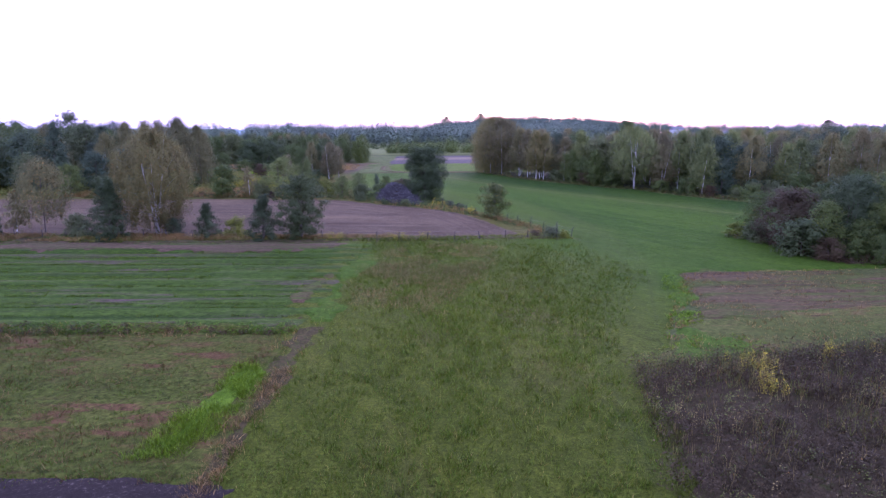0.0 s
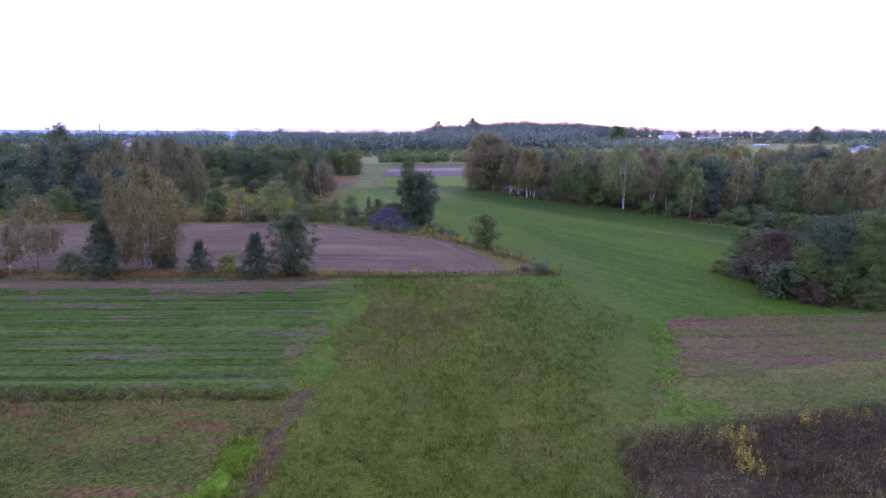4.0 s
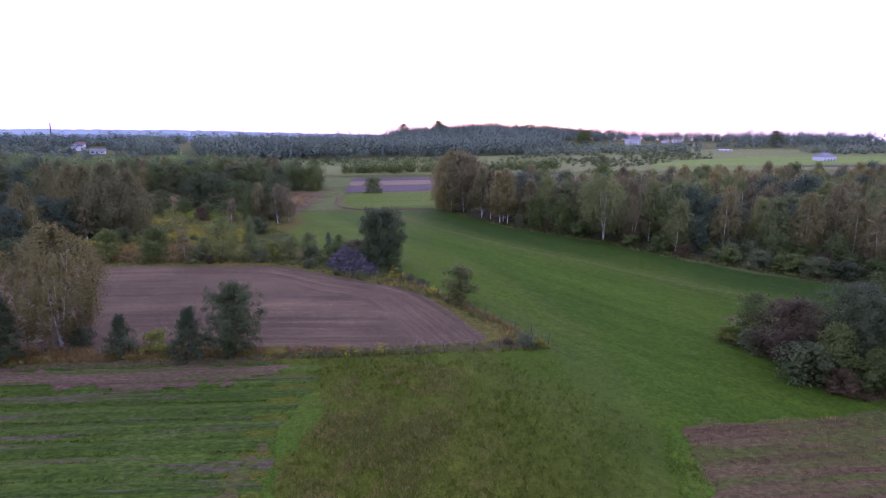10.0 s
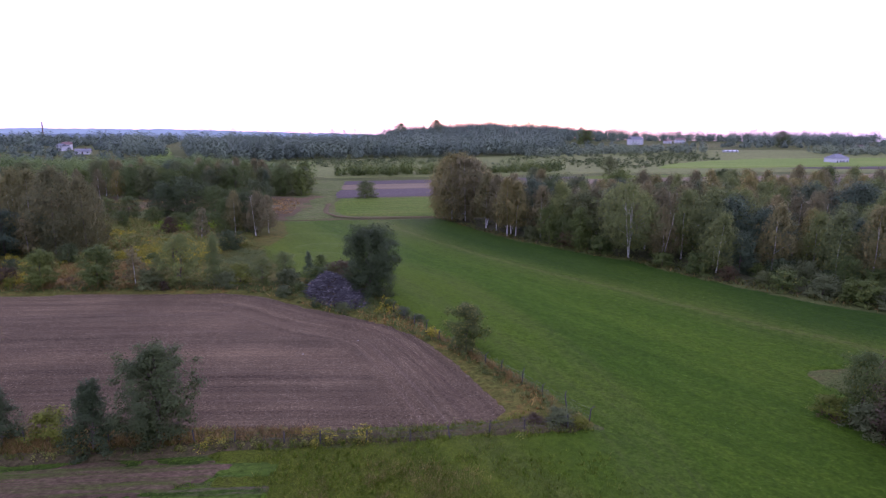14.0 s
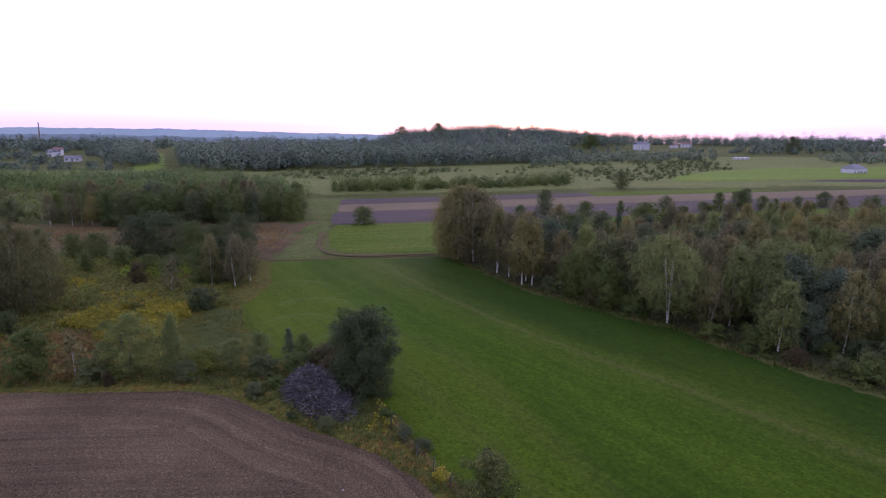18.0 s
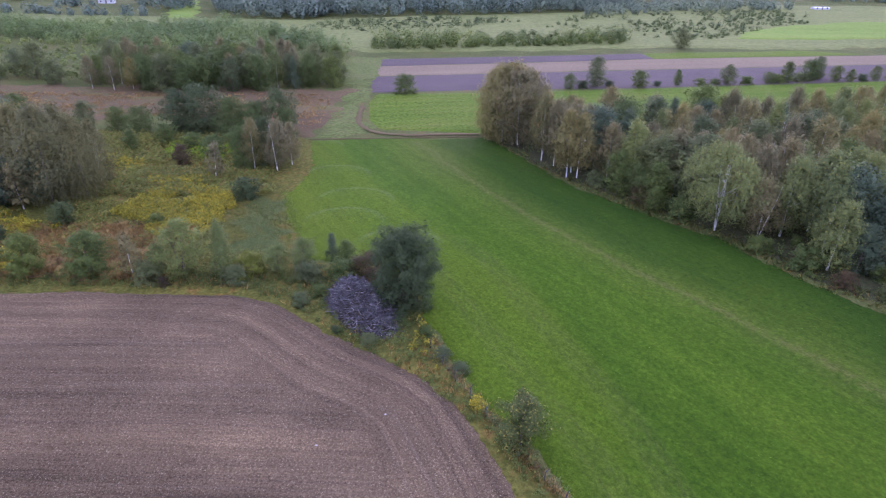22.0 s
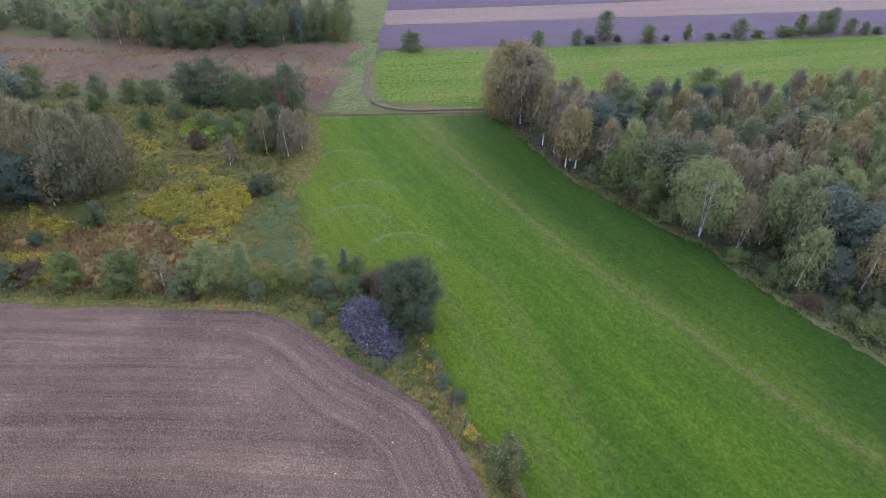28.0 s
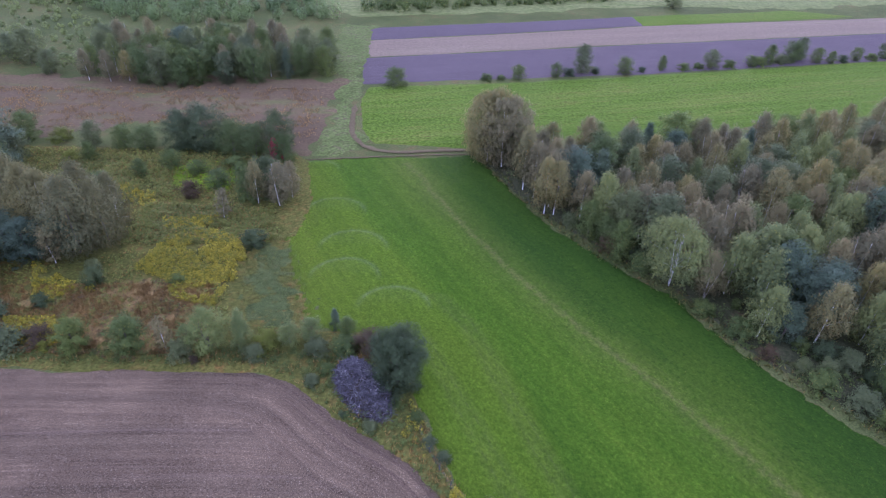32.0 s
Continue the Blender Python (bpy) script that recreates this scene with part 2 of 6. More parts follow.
def meadow_mix():
    """One meadow: olive and tufted at one end, fresh green at the other, with a wavering change between."""
    s = Shade("meadow_grass", 0.95, 0.032)
    split = s.n.new("ShaderNodeSeparateXYZ")
    s.l.new(s.co, split.inputs[0])
    wob = s.noise(0.06, 4, (1, 1, 1), 0, 0.6)
    line = s.n.new("ShaderNodeMath")
    line.operation = "MULTIPLY_ADD"
    line.inputs[1].default_value = 40.0
    s.l.new(wob, line.inputs[0])
    s.l.new(split.outputs[1], line.inputs[2])
    east = s.n.new("ShaderNodeMath")
    east.operation = "MULTIPLY_ADD"
    east.inputs[1].default_value = 3.0
    s.l.new(split.outputs[0], east.inputs[0])
    s.l.new(line.outputs[0], east.inputs[2])
    fresh = s.grey(east.outputs[0], 92, 150)
    broad = s.noise(0.045, 5, (1.0, 0.4, 1), 25, 0.6)
    streak = s.noise(0.3, 4, (1.0, 0.06, 1), 29, 0.6)
    tuft = s.noise(2.4, 6, (1, 1, 1), 0, 0.75)
    f1 = s.mix(0.35, s.mix(0.35, broad, streak), tuft)
    green = s.ramp(f1, [(0.36, (0.0176, 0.037, 0.0028)), (0.5, (0.0282, 0.0545, 0.0036)), (0.64, (0.045, 0.071, 0.0055))])
    olive = s.ramp(f1, [(0.36, (0.034, 0.044, 0.0042)), (0.5, (0.0495, 0.06, 0.0062)), (0.64, (0.072, 0.079, 0.0095))])
    dry = s.mix(s.grey(s.noise(0.14, 4, (1, 0.5, 1), 5, 0.6), 0.52, 0.66, 0, 0.6), olive, (0.07, 0.06, 0.017))
    col = s.mix(fresh, dry, green)
    col = s.mix(s.grey(s.noise(0.02, 3, (1, 0.5, 1), 30), 0.45, 0.62, 0, 0.4), col, (0.033, 0.05, 0.0055))
    col = s.mix(s.grey(s.noise(0.035, 5, (1, 0.35, 1), 28, 0.65), 0.5, 0.68, 0, 0.5), col, (0.047, 0.065, 0.006))
    west, worn, rut, arc, lush = (s.n.new("ShaderNodeAttribute") for _ in range(5))
    lush.attribute_name = "lush"
    west.attribute_name, worn.attribute_name, rut.attribute_name, arc.attribute_name = "west", "worn", "rut", "arc"
    ragged = s.grey(s.noise(0.9, 5, (1, 1, 1), 0, 0.7), 0.35, 0.62)
    fleck = s.noise(1.3, 5, (1, 1, 1), 0, 0.75)
    # darker green before the wood, with shade and vignette in the same tone
    col = s.mix(s.mix(1.0, lush.outputs["Fac"], s.grey(broad, 0.35, 0.6, 0.95, 0.6), "MULTIPLY"), col, (0.0148, 0.0308, 0.0038))
    col = s.mix(s.mix(1.0, west.outputs["Fac"], s.grey(fleck, 0.4, 0.65, 0.45, 0.9), "MULTIPLY"), col, (0.043, 0.068, 0.0045))
    col = s.mix(s.mix(1.0, worn.outputs["Fac"], s.grey(ragged, 0, 1, 0.2, 0.8), "MULTIPLY"), col, (0.057, 0.063, 0.015))
    off = s.n.new("ShaderNodeMath")
    off.operation = "COMPARE"
    off.inputs[1].default_value, off.inputs[2].default_value = 0.8, 0.13
    s.l.new(rut.outputs["Fac"], off.inputs[0])
    col = s.mix(s.mix(1.0, s.grey(rut.outputs["Fac"], 1.3, 2.2, 0.3, 0.0), s.grey(ragged, 0, 1, 0.2, 0.8), "MULTIPLY"), col, (0.052, 0.062, 0.015))
    wheel = s.mix(1.0, off.outputs[0], s.grey(s.noise(0.7, 5, (1, 1, 1), 0, 0.75), 0.4, 0.62, 0.0, 0.5), "MULTIPLY")
    col = s.mix(wheel, col, (0.036, 0.047, 0.0105))
    col = s.mix(s.mix(1.0, arc.outputs["Fac"], s.grey(ragged, 0, 1, 0.2, 0.58), "MULTIPLY"), col, (0.068, 0.087, 0.03))
    grain = s.mix(fresh, s.ramp(s.noise(5.5, 8, (1, 1, 1), 0, 0.88), [(0.4, (0.38, 0.4, 0.41)), (0.5, (0.95, 0.95, 0.95)), (0.6, (1.55, 1.52, 1.42))]), s.ramp(s.noise(3.2, 8, (1, 0.7, 1), 29, 0.88), [(0.4, (0.74, 0.75, 0.75)), (0.5, (1.0, 1.0, 1.0)), (0.6, (1.3, 1.28, 1.2))]))
    col = s.mix(s.grey(s.noise(1.9, 6, (1, 0.7, 1), 29, 0.8), 0.58, 0.68, 0, 0.55), col, (0.052, 0.078, 0.007))
    col = s.mix(1.0, col, grain, "MULTIPLY")
    swath = s.noise(0.75, 3, (1.0, 0.012, 1), 30, 0.6)
    col = s.mix(1.0, col, s.ramp(swath, [(0.38, (0.95, 0.96, 0.96)), (0.5, (1.0, 1.0, 1.0)), (0.62, (1.07, 1.05, 1.03))]), "MULTIPLY")
    col = s.mix(1.0, col, s.ramp(s.noise(0.8, 6, (1, 0.35, 1), 28, 0.8), [(0.34, (0.91, 0.92, 0.92)), (0.66, (1.1, 1.09, 1.07))]), "MULTIPLY")
    # tufts darker low and paler high: their shaded sides put into the colour
    clumps = s.noise(2.2, 8, (1, 0.8, 1), 29, 0.88)
    col = s.mix(1.0, col, s.ramp(clumps, [(0.38, (0.74, 0.77, 0.8)), (0.5, (1.02, 1.02, 1.02)), (0.62, (1.28, 1.24, 1.18))]), "MULTIPLY")
    return s.done(col, s.mix(0.5, tuft, clumps), 0.3, 0.9)


M_MEADOW = meadow_mix()


def row_crop(name, colours, bare_colour, lo=0.52, hi=0.62, turn=1.0):
    """Rows drilled along the field with bare streaks between."""
    s = Shade(name)
    row = s.noise(0.95, 4, (0.012, 1.0, 1), turn, 0.65)
    gap = s.noise(0.75, 6, (0.07, 1.0, 1), turn, 0.75, 0.3)
    broad = s.noise(0.05, 4)
    tuft = s.noise(3.0, 7, (0.6, 1, 1), 0, 0.8)
    col = s.ramp(s.mix(0.35, row, tuft), list(zip((0.36, 0.5, 0.64), colours)))
    bare = s.mix(1.0, s.grey(gap, lo, hi), s.grey(s.mix(0.5, broad, tuft), 0.4, 0.54, 0.3, 1.0), "MULTIPLY")
    col = s.mix(bare, col, bare_colour)
    col = s.mix(1.0, col, s.ramp(tuft, [(0.3, (0.45, 0.45, 0.45)), (0.65, (1.4, 1.4, 1.4))]), "MULTIPLY")
    return s.done(col, tuft, 0.12, 0.8)


M_ROWS = row_crop("strip_crop", [(0.0175, 0.0295, 0.0054), (0.031, 0.051, 0.0072), (0.047, 0.07, 0.0105)], (0.064, 0.0445, 0.034), 0.53, 0.64)
M_LEFT = grassy("patchy_field", (0.0275, 0.036, 0.0058), (0.045, 0.0525, 0.0085), (0.064, 0.064, 0.013), (0.07, 0.041, 0.0165), 0.14, (0.3, 1, 1), 0, 1.5, 3.4, rough=1.35)
M_EDGE = grassy("dry_edge_grass", (0.0276, 0.0264, 0.00924), (0.0478, 0.037, 0.0152), (0.0681, 0.0493, 0.0211), (0.0304, 0.044, 0.00792), 0.5, amount=0.9, fine=4.0)
M_BRIGHT = grassy("lush_grass", (0.026, 0.0487, 0.00473), (0.0366, 0.0644, 0.0063), (0.0507, 0.0789, 0.00893), (0.0507, 0.058, 0.00893), 0.2, amount=0.6)
M_LUSH = grassy("bright_lush_grass", (0.0345, 0.0659, 0.00378), (0.0517, 0.0906, 0.00495), (0.0713, 0.111, 0.00765), (0.046, 0.0639, 0.00675), 0.2, amount=0.4)
M_HEADLAND = row_crop("bare_headland_soil", [(0.046, 0.0313, 0.0193), (0.0644, 0.0432, 0.027), (0.0846, 0.058, 0.036)], (0.0368, 0.0506, 0.0099), 0.47, 0.6)
M_BANK = grassy("dry_bank_grass", (0.032, 0.027, 0.0125), (0.05, 0.041, 0.019), (0.068, 0.051, 0.025), (0.032, 0.041, 0.011), 0.25, (0.4, 1, 1), amount=0.8)
M_MOWN = grassy("mown_field", (0.0379, 0.0632, 0.00597), (0.0513, 0.079, 0.00897), (0.0703, 0.0904, 0.0135), (0.0808, 0.077, 0.0179), 0.12, (0.12, 1.0, 1), 14, 0.5, 1.2)
M_VERGE = grassy("dull_verge_grass", (0.044, 0.057, 0.0145), (0.059, 0.074, 0.019), (0.078, 0.089, 0.027), (0.068, 0.058, 0.028), 0.06, amount=0.7, fine=1.2)
M_HEATH = grassy("dry_heath", (0.0515, 0.037, 0.0197), (0.07, 0.05, 0.026), (0.0906, 0.069, 0.0328), (0.068, 0.068, 0.0227), 0.04, (0.2, 1, 1), -4, 0.8, 1.2, rough=0.6)
M_HERB = grassy("herb_ground", (0.035, 0.0398, 0.00784), (0.056, 0.0571, 0.0124), (0.0875, 0.0755, 0.0172), (0.0991, 0.0592, 0.0168), 0.07, (1, 1, 1), 0, 0.7, 1.8)
M_SILVER = grassy("grey_green_grass", (0.0342, 0.0459, 0.0135), (0.0452, 0.0566, 0.0168), (0.0641, 0.0717, 0.0223), (0.0546, 0.0502, 0.0157), 0.1, amount=0.5)
M_RUST = grassy("rusty_grass", (0.085, 0.054, 0.019), (0.122, 0.08, 0.027), (0.155, 0.112, 0.038), (0.07, 0.076, 0.017), 0.15, amount=0.8)
M_STUBBLE = row_crop("brown_stubble", [(0.0404, 0.0279, 0.0142), (0.0615, 0.0411, 0.0216), (0.0818, 0.0558, 0.0294)], (0.0424, 0.0553, 0.0106), 0.42, 0.56, 3.0)
M_WEEDS = grassy("weedy_ground", (0.0221, 0.0172, 0.00875), (0.034, 0.0258, 0.0133), (0.0524, 0.0396, 0.0196), (0.0331, 0.0378, 0.0098), 0.25, amount=0.7)
M_REGROWTH = grassy("regrown_stubble", (0.036, 0.0456, 0.00935), (0.0564, 0.0632, 0.0138), (0.0792, 0.0772, 0.0193), (0.0888, 0.0562, 0.0242), 0.2, (0.25, 1, 1), 6, 0.9, 3.0)
M_WOODFLOOR = grassy("wood_floor", (0.024, 0.026, 0.012), (0.038, 0.04, 0.018), (0.057, 0.056, 0.027), (0.034, 0.046, 0.014), 0.2, amount=0.8)


def ploughed():
    """Ploughed soil whose streaks follow the way it was worked, kept in the mesh as 'row' and 'along'."""
    s = Shade("ploughed_soil")
    row, along = s.n.new("ShaderNodeAttribute"), s.n.new("ShaderNodeAttribute")
    row.attribute_name, along.attribute_name = "row", "along"
    join = s.n.new("ShaderNodeCombineXYZ")
    s.l.new(along.outputs["Fac"], join.inputs[0])
    s.l.new(row.outputs["Fac"], join.inputs[1])
    flat, s.co = s.co, join.outputs[0]
    fine = s.noise(3.6, 5, (0.012, 1.0, 1), 0, 0.75)
    cut = s.noise(0.9, 4, (0.009, 1.0, 1), 0, 0.7)
    streak = s.noise(0.55, 5, (0.04, 1.0, 1), 0, 0.65)
    s.co = flat
    broad = s.noise(0.05, 4, (1, 1, 1), 0, 0.6)
    clod = s.noise(4.8, 8, (1, 1, 1), 0, 0.88)
    s.co = join.outputs[0]
    band = s.noise(0.16, 4, (0.05, 1.0, 1), 0, 0.6)
    s.co = flat
    bits = s.noise(11.0, 3, (1, 1, 1), 0, 0.6)
    col = s.ramp(s.mix(0.5, s.mix(0.5, streak, fine), broad), [(0.38, (0.0455, 0.0325, 0.0198)), (0.5, (0.069, 0.0502, 0.0302)), (0.62, (0.097, 0.0705, 0.042))])
    col = s.mix(1.0, col, s.ramp(band, [(0.36, (0.86, 0.87, 0.88)), (0.5, (1.0, 1.0, 1.0)), (0.64, (1.1, 1.09, 1.07))]), "MULTIPLY")
    col = s.mix(1.0, col, s.ramp(streak, [(0.36, (0.9, 0.9, 0.91)), (0.64, (1.1, 1.09, 1.07))]), "MULTIPLY")
    col = s.mix(s.grey(cut, 0.57, 0.64, 0, 0.45), col, (0.038, 0.025, 0.019))
    col = s.mix(s.grey(cut, 0.42, 0.35, 0, 0.25), col, (0.118, 0.086, 0.06))
    straw = s.mix(1.0, s.grey(clod, 0.55, 0.68), s.grey(fine, 0.42, 0.62, 0.1, 1.0), "MULTIPLY")
    col = s.mix(straw, col, (0.139, 0.11, 0.073))
    col = s.mix(s.grey(bits, 0.61, 0.69, 0, 0.7), col, (0.233, 0.203, 0.147))
    col = s.mix(1.0, col, s.ramp(clod, [(0.38, (0.34, 0.34, 0.34)), (0.62, (1.6, 1.58, 1.5))]), "MULTIPLY")
    return s.done(col, s.mix(0.5, clod, fine), 0.14, 0.9)


M_PLOUGH = ploughed()
M_EARTH = soil("dark_earth", (0.0158, 0.0123, 0.0109), (0.0262, 0.0203, 0.017), 0, straw_amount=0.15)
M_PURPLE = soil("harrowed_soil", (0.052, 0.0419, 0.0404), (0.066, 0.0529, 0.0509), 14, straw_amount=0.1)
M_BEIGE = grassy("pale_stubble", (0.0854, 0.0656, 0.0426), (0.108, 0.0835, 0.0545), (0.126, 0.101, 0.066), (0.0906, 0.0792, 0.0389), 0.1, (0.1, 1, 1), 14, 0.5, 1.0, rough=0.4)
M_TRACK = soil("bare_track", (0.0591, 0.0466, 0.0218), (0.0844, 0.0666, 0.0328), 0, (1, 1, 1), straw=(0.0422, 0.0533, 0.0146), straw_amount=0.5)
M_FARGREEN = grassy("far_green_field", (0.0648, 0.1, 0.0167), (0.0886, 0.126, 0.0223), (0.11, 0.142, 0.0285), (0.112, 0.118, 0.0285), 0.02, (0.3, 1, 1), amount=0.5, fine=0.5, rough=0.35)
M_FARPALE = grassy("far_pale_meadow", (0.07, 0.083, 0.026), (0.09, 0.1, 0.033), (0.112, 0.115, 0.042), (0.072, 0.09, 0.024), 0.03, (0.35, 1, 1), amount=0.8, fine=0.4, rough=0.6)

L_BIRCH = leafy("birch_leaves", (0.117, 0.108, 0.0416), (0.163, 0.149, 0.0544), (0.213, 0.185, 0.0641), (0.265, 0.171, 0.0513), 0.05)
L_GROVE = leafy("grove_birch_leaves", (0.084, 0.083, 0.035), (0.117, 0.114, 0.046), (0.154, 0.146, 0.056), (0.19, 0.14, 0.045), 0.05)
L_BIRCH_NEAR = leafy("weeping_birch_leaves", (0.0861, 0.0802, 0.03), (0.12, 0.111, 0.0393), (0.157, 0.139, 0.0463), (0.196, 0.128, 0.0371), 0.05)
L_BIRCH_BROWN = leafy("autumn_birch_leaves", (0.106, 0.0959, 0.0451), (0.145, 0.13, 0.0598), (0.191, 0.166, 0.0773), (0.214, 0.15, 0.0644), 0.05)
L_WOOD = leafy("wood_broad_leaves", (0.0612, 0.0744, 0.0312), (0.0918, 0.108, 0.0429), (0.138, 0.149, 0.0585))
L_BIRCH_GREEN = leafy("green_birch_leaves", (0.0884, 0.106, 0.036), (0.126, 0.148, 0.048), (0.172, 0.19, 0.0576), (0.233, 0.214, 0.0448), 0.05)
L_DARK = leafy("dark_broad_leaves", (0.0333, 0.0479, 0.0207), (0.053, 0.0703, 0.0279), (0.0867, 0.103, 0.0398))
L_MID = leafy("green_broad_leaves", (0.0562, 0.0745, 0.0202), (0.0843, 0.11, 0.0279), (0.12, 0.149, 0.0379), (0.16, 0.157, 0.0304), 0.04)
L_WILLOW = leafy("grey_green_leaves", (0.0476, 0.0667, 0.0184), (0.0756, 0.0994, 0.0285), (0.119, 0.145, 0.0435))
L_PINE = leafy("pine_needles", (0.0361, 0.0524, 0.0294), (0.0578, 0.079, 0.0425), (0.0936, 0.118, 0.0611), glow=0.3)
L_RUSSET = leafy("russet_leaves", (0.0476, 0.0341, 0.0189), (0.0715, 0.0511, 0.0265), (0.103, 0.0768, 0.0354))
L_YELLOW = leafy("yellow_green_leaves", (0.076, 0.0952, 0.0126), (0.12, 0.133, 0.019), (0.171, 0.171, 0.0317))
L_RED = leafy("red_leaves", (0.12, 0.022, 0.026), (0.18, 0.034, 0.036), (0.24, 0.055, 0.05))
# paler and bluer than the nearer leaves: distance haze mixed into the colour
L_HAZY_FAR = leafy("hazy_far_wood_leaves", (0.0667, 0.0894, 0.0646), (0.105, 0.134, 0.0935), (0.154, 0.178, 0.117), glow=0.3, spread=0.1)
L_BAND = leafy("young_dark_leaves", (0.0705, 0.0998, 0.0342), (0.0984, 0.135, 0.044), (0.141, 0.175, 0.0569))
L_FARSHRUB = leafy("young_wood_leaves", (0.0784, 0.1, 0.034), (0.112, 0.139, 0.0444), (0.159, 0.18, 0.0592))
L_GOLD = leafy("goldenrod", (0.095, 0.11, 0.02), (0.24, 0.21, 0.021), (0.46, 0.37, 0.026), spread=1.0)
L_FEATHER = leafy("light_green_leaves", (0.075, 0.098, 0.031), (0.112, 0.14, 0.043), (0.16, 0.185, 0.058), (0.2, 0.18, 0.05), 0.05)
L_FALLOW = leafy("fallow_herb_leaves", (0.0901, 0.106, 0.0245), (0.138, 0.152, 0.034), (0.201, 0.2, 0.0456), (0.223, 0.13, 0.0354), 0.1, spread=0.9)
L_LOOSE = leafy("loose_tree_leaves", (0.0517, 0.0648, 0.0192), (0.0805, 0.095, 0.0272), (0.138, 0.146, 0.036), (0.196, 0.178, 0.04), 0.1, spread=0.9)
L_HERB = leafy("herb_leaves", (0.0889, 0.102, 0.0254), (0.142, 0.156, 0.0366), (0.231, 0.226, 0.0507), (0.187, 0.131, 0.0476), 0.07, spread=0.8)
L_GREYGRASS = leafy("grey_grass_blades", (0.0918, 0.108, 0.0312), (0.122, 0.14, 0.0412), (0.166, 0.173, 0.0562), spread=0.8)
L_DRY = leafy("dry_grass_blades", (0.158, 0.0988, 0.0332), (0.264, 0.17, 0.0596), (0.394, 0.264, 0.1), spread=1.0)
L_RUSTY = leafy("rust_brown_blades", (0.085, 0.05, 0.024), (0.14, 0.085, 0.038), (0.21, 0.135, 0.06), (0.11, 0.14, 0.03), 0.2, spread=1.0)
L_STRAW = leafy("pale_straw", (0.156, 0.124, 0.0432), (0.239, 0.189, 0.0648), (0.331, 0.267, 0.0972))
L_GRASS = leafy("grass_blades", (0.058, 0.088, 0.00864), (0.092, 0.128, 0.013), (0.145, 0.175, 0.0216), (0.23, 0.18, 0.0432), 0.05, spread=1.0)
L_GREENGRASS = leafy("green_grass_blades", (0.0501, 0.09, 0.006), (0.0689, 0.118, 0.0075), (0.0999, 0.147, 0.012), (0.15, 0.122, 0.02), 0.05, spread=1.0)
L_LUSH = leafy("lush_grass_blades", (0.0842, 0.153, 0.00594), (0.14, 0.226, 0.00855), (0.202, 0.286, 0.0144), spread=0.9)
L_WEED = leafy("brown_weed_stalks", (0.038, 0.027, 0.0135), (0.06, 0.043, 0.021), (0.1, 0.073, 0.034), (0.17, 0.135, 0.06), 0.006, spread=0.7)
M_BARK = plain("brown_bark", (0.045, 0.0338, 0.0263), (0.09, 0.0713, 0.0562), 4, 0.95, (1, 1, 0.3), 0.03)


def dead_wood():
    """Grey branches: dark and weathered pale ones, bark patchy along each."""
    s = Shade("dead_wood", 0.85, 0.2)
    f = s.noise(3.0, 4)
    col = s.ramp(s.island(), [(0.2, (0.02, 0.018, 0.019)), (0.58, (0.052, 0.048, 0.049)), (0.86, (0.1, 0.092, 0.09)), (0.98, (0.24, 0.22, 0.21))])
    return s.done(s.mix(1.0, col, s.ramp(f, [(0.35, (0.7, 0.7, 0.72)), (0.65, (1.2, 1.2, 1.2))]), "MULTIPLY"), f, 0.01)


M_STICK = dead_wood()
M_POST = plain("weathered_post", (0.024, 0.021, 0.0195), (0.0512, 0.0464, 0.0436), 6, 0.9)
M_WIRE = plain("fence_wire", (0.09, 0.09, 0.09), (0.15, 0.143, 0.135), 6, 0.5)
M_STONE = plain("pale_stone", (0.167, 0.155, 0.144), (0.222, 0.211, 0.2), 8, 0.9)
M_WALL = plain("white_plaster", (0.3, 0.3, 0.3), (0.36, 0.36, 0.36), 0.6, 0.9)
M_ROOF = plain("grey_roof", (0.0777, 0.0777, 0.0888), (0.111, 0.111, 0.122), 1.5, 0.7)
M_REDROOF = plain("brown_roof", (0.0947, 0.0555, 0.0472), (0.128, 0.0777, 0.0666), 1.5, 0.7)
M_GLASS = plain("dark_window_glass", (0.03, 0.035, 0.04), (0.05, 0.055, 0.06), 1, 0.15)
# pale and bluish: the haze of distance is put into both ridge colours
M_HAZY_HILL = plain("hazy_distant_hill", (0.195, 0.245, 0.262), (0.215, 0.265, 0.282), 0.004, 1.0)
M_HAZY_HILL_NEAR = plain("hazy_nearer_hill", (0.112, 0.142, 0.158), (0.132, 0.164, 0.178), 0.008, 1.0)


def birch_bark():
    s = Shade("birch_bark", 0.8, 0.2)
    bands = s.noise(2.2, 4, (1, 1, 5), 0, 0.7)
    col = s.ramp(bands, [(0.36, (0.05, 0.045, 0.04)), (0.45, (0.36, 0.345, 0.31)), (0.7, (0.5, 0.475, 0.43))])
    return s.done(col, bands, 0.01)


M_BIRCH = birch_bark()


# ---- the ground and its fields ----
def sheet(xs, ys, z_of):
    X, Y = np.meshgrid(xs, ys)
    Z = z_of(X, Y)
    nx, ny = len(xs), len(ys)
    i = (np.arange(ny - 1)[:, None] * nx + np.arange(nx - 1)[None]).ravel()
    return np.stack((X, Y, Z), -1).reshape(-1, 3), np.stack((i, i + 1, i + nx + 1, i + nx), 1)


def steps(*spans):
    return np.unique(np.concatenate([np.arange(a, b + 0.01, c) for a, b, c in spans]))


xs = steps((-4800, -900, 300), (-900, 900, 30), (900, 4800, 300))
ys = steps((-1200, 0, 60), (0, 1800, 30), (1800, 4800, 300))
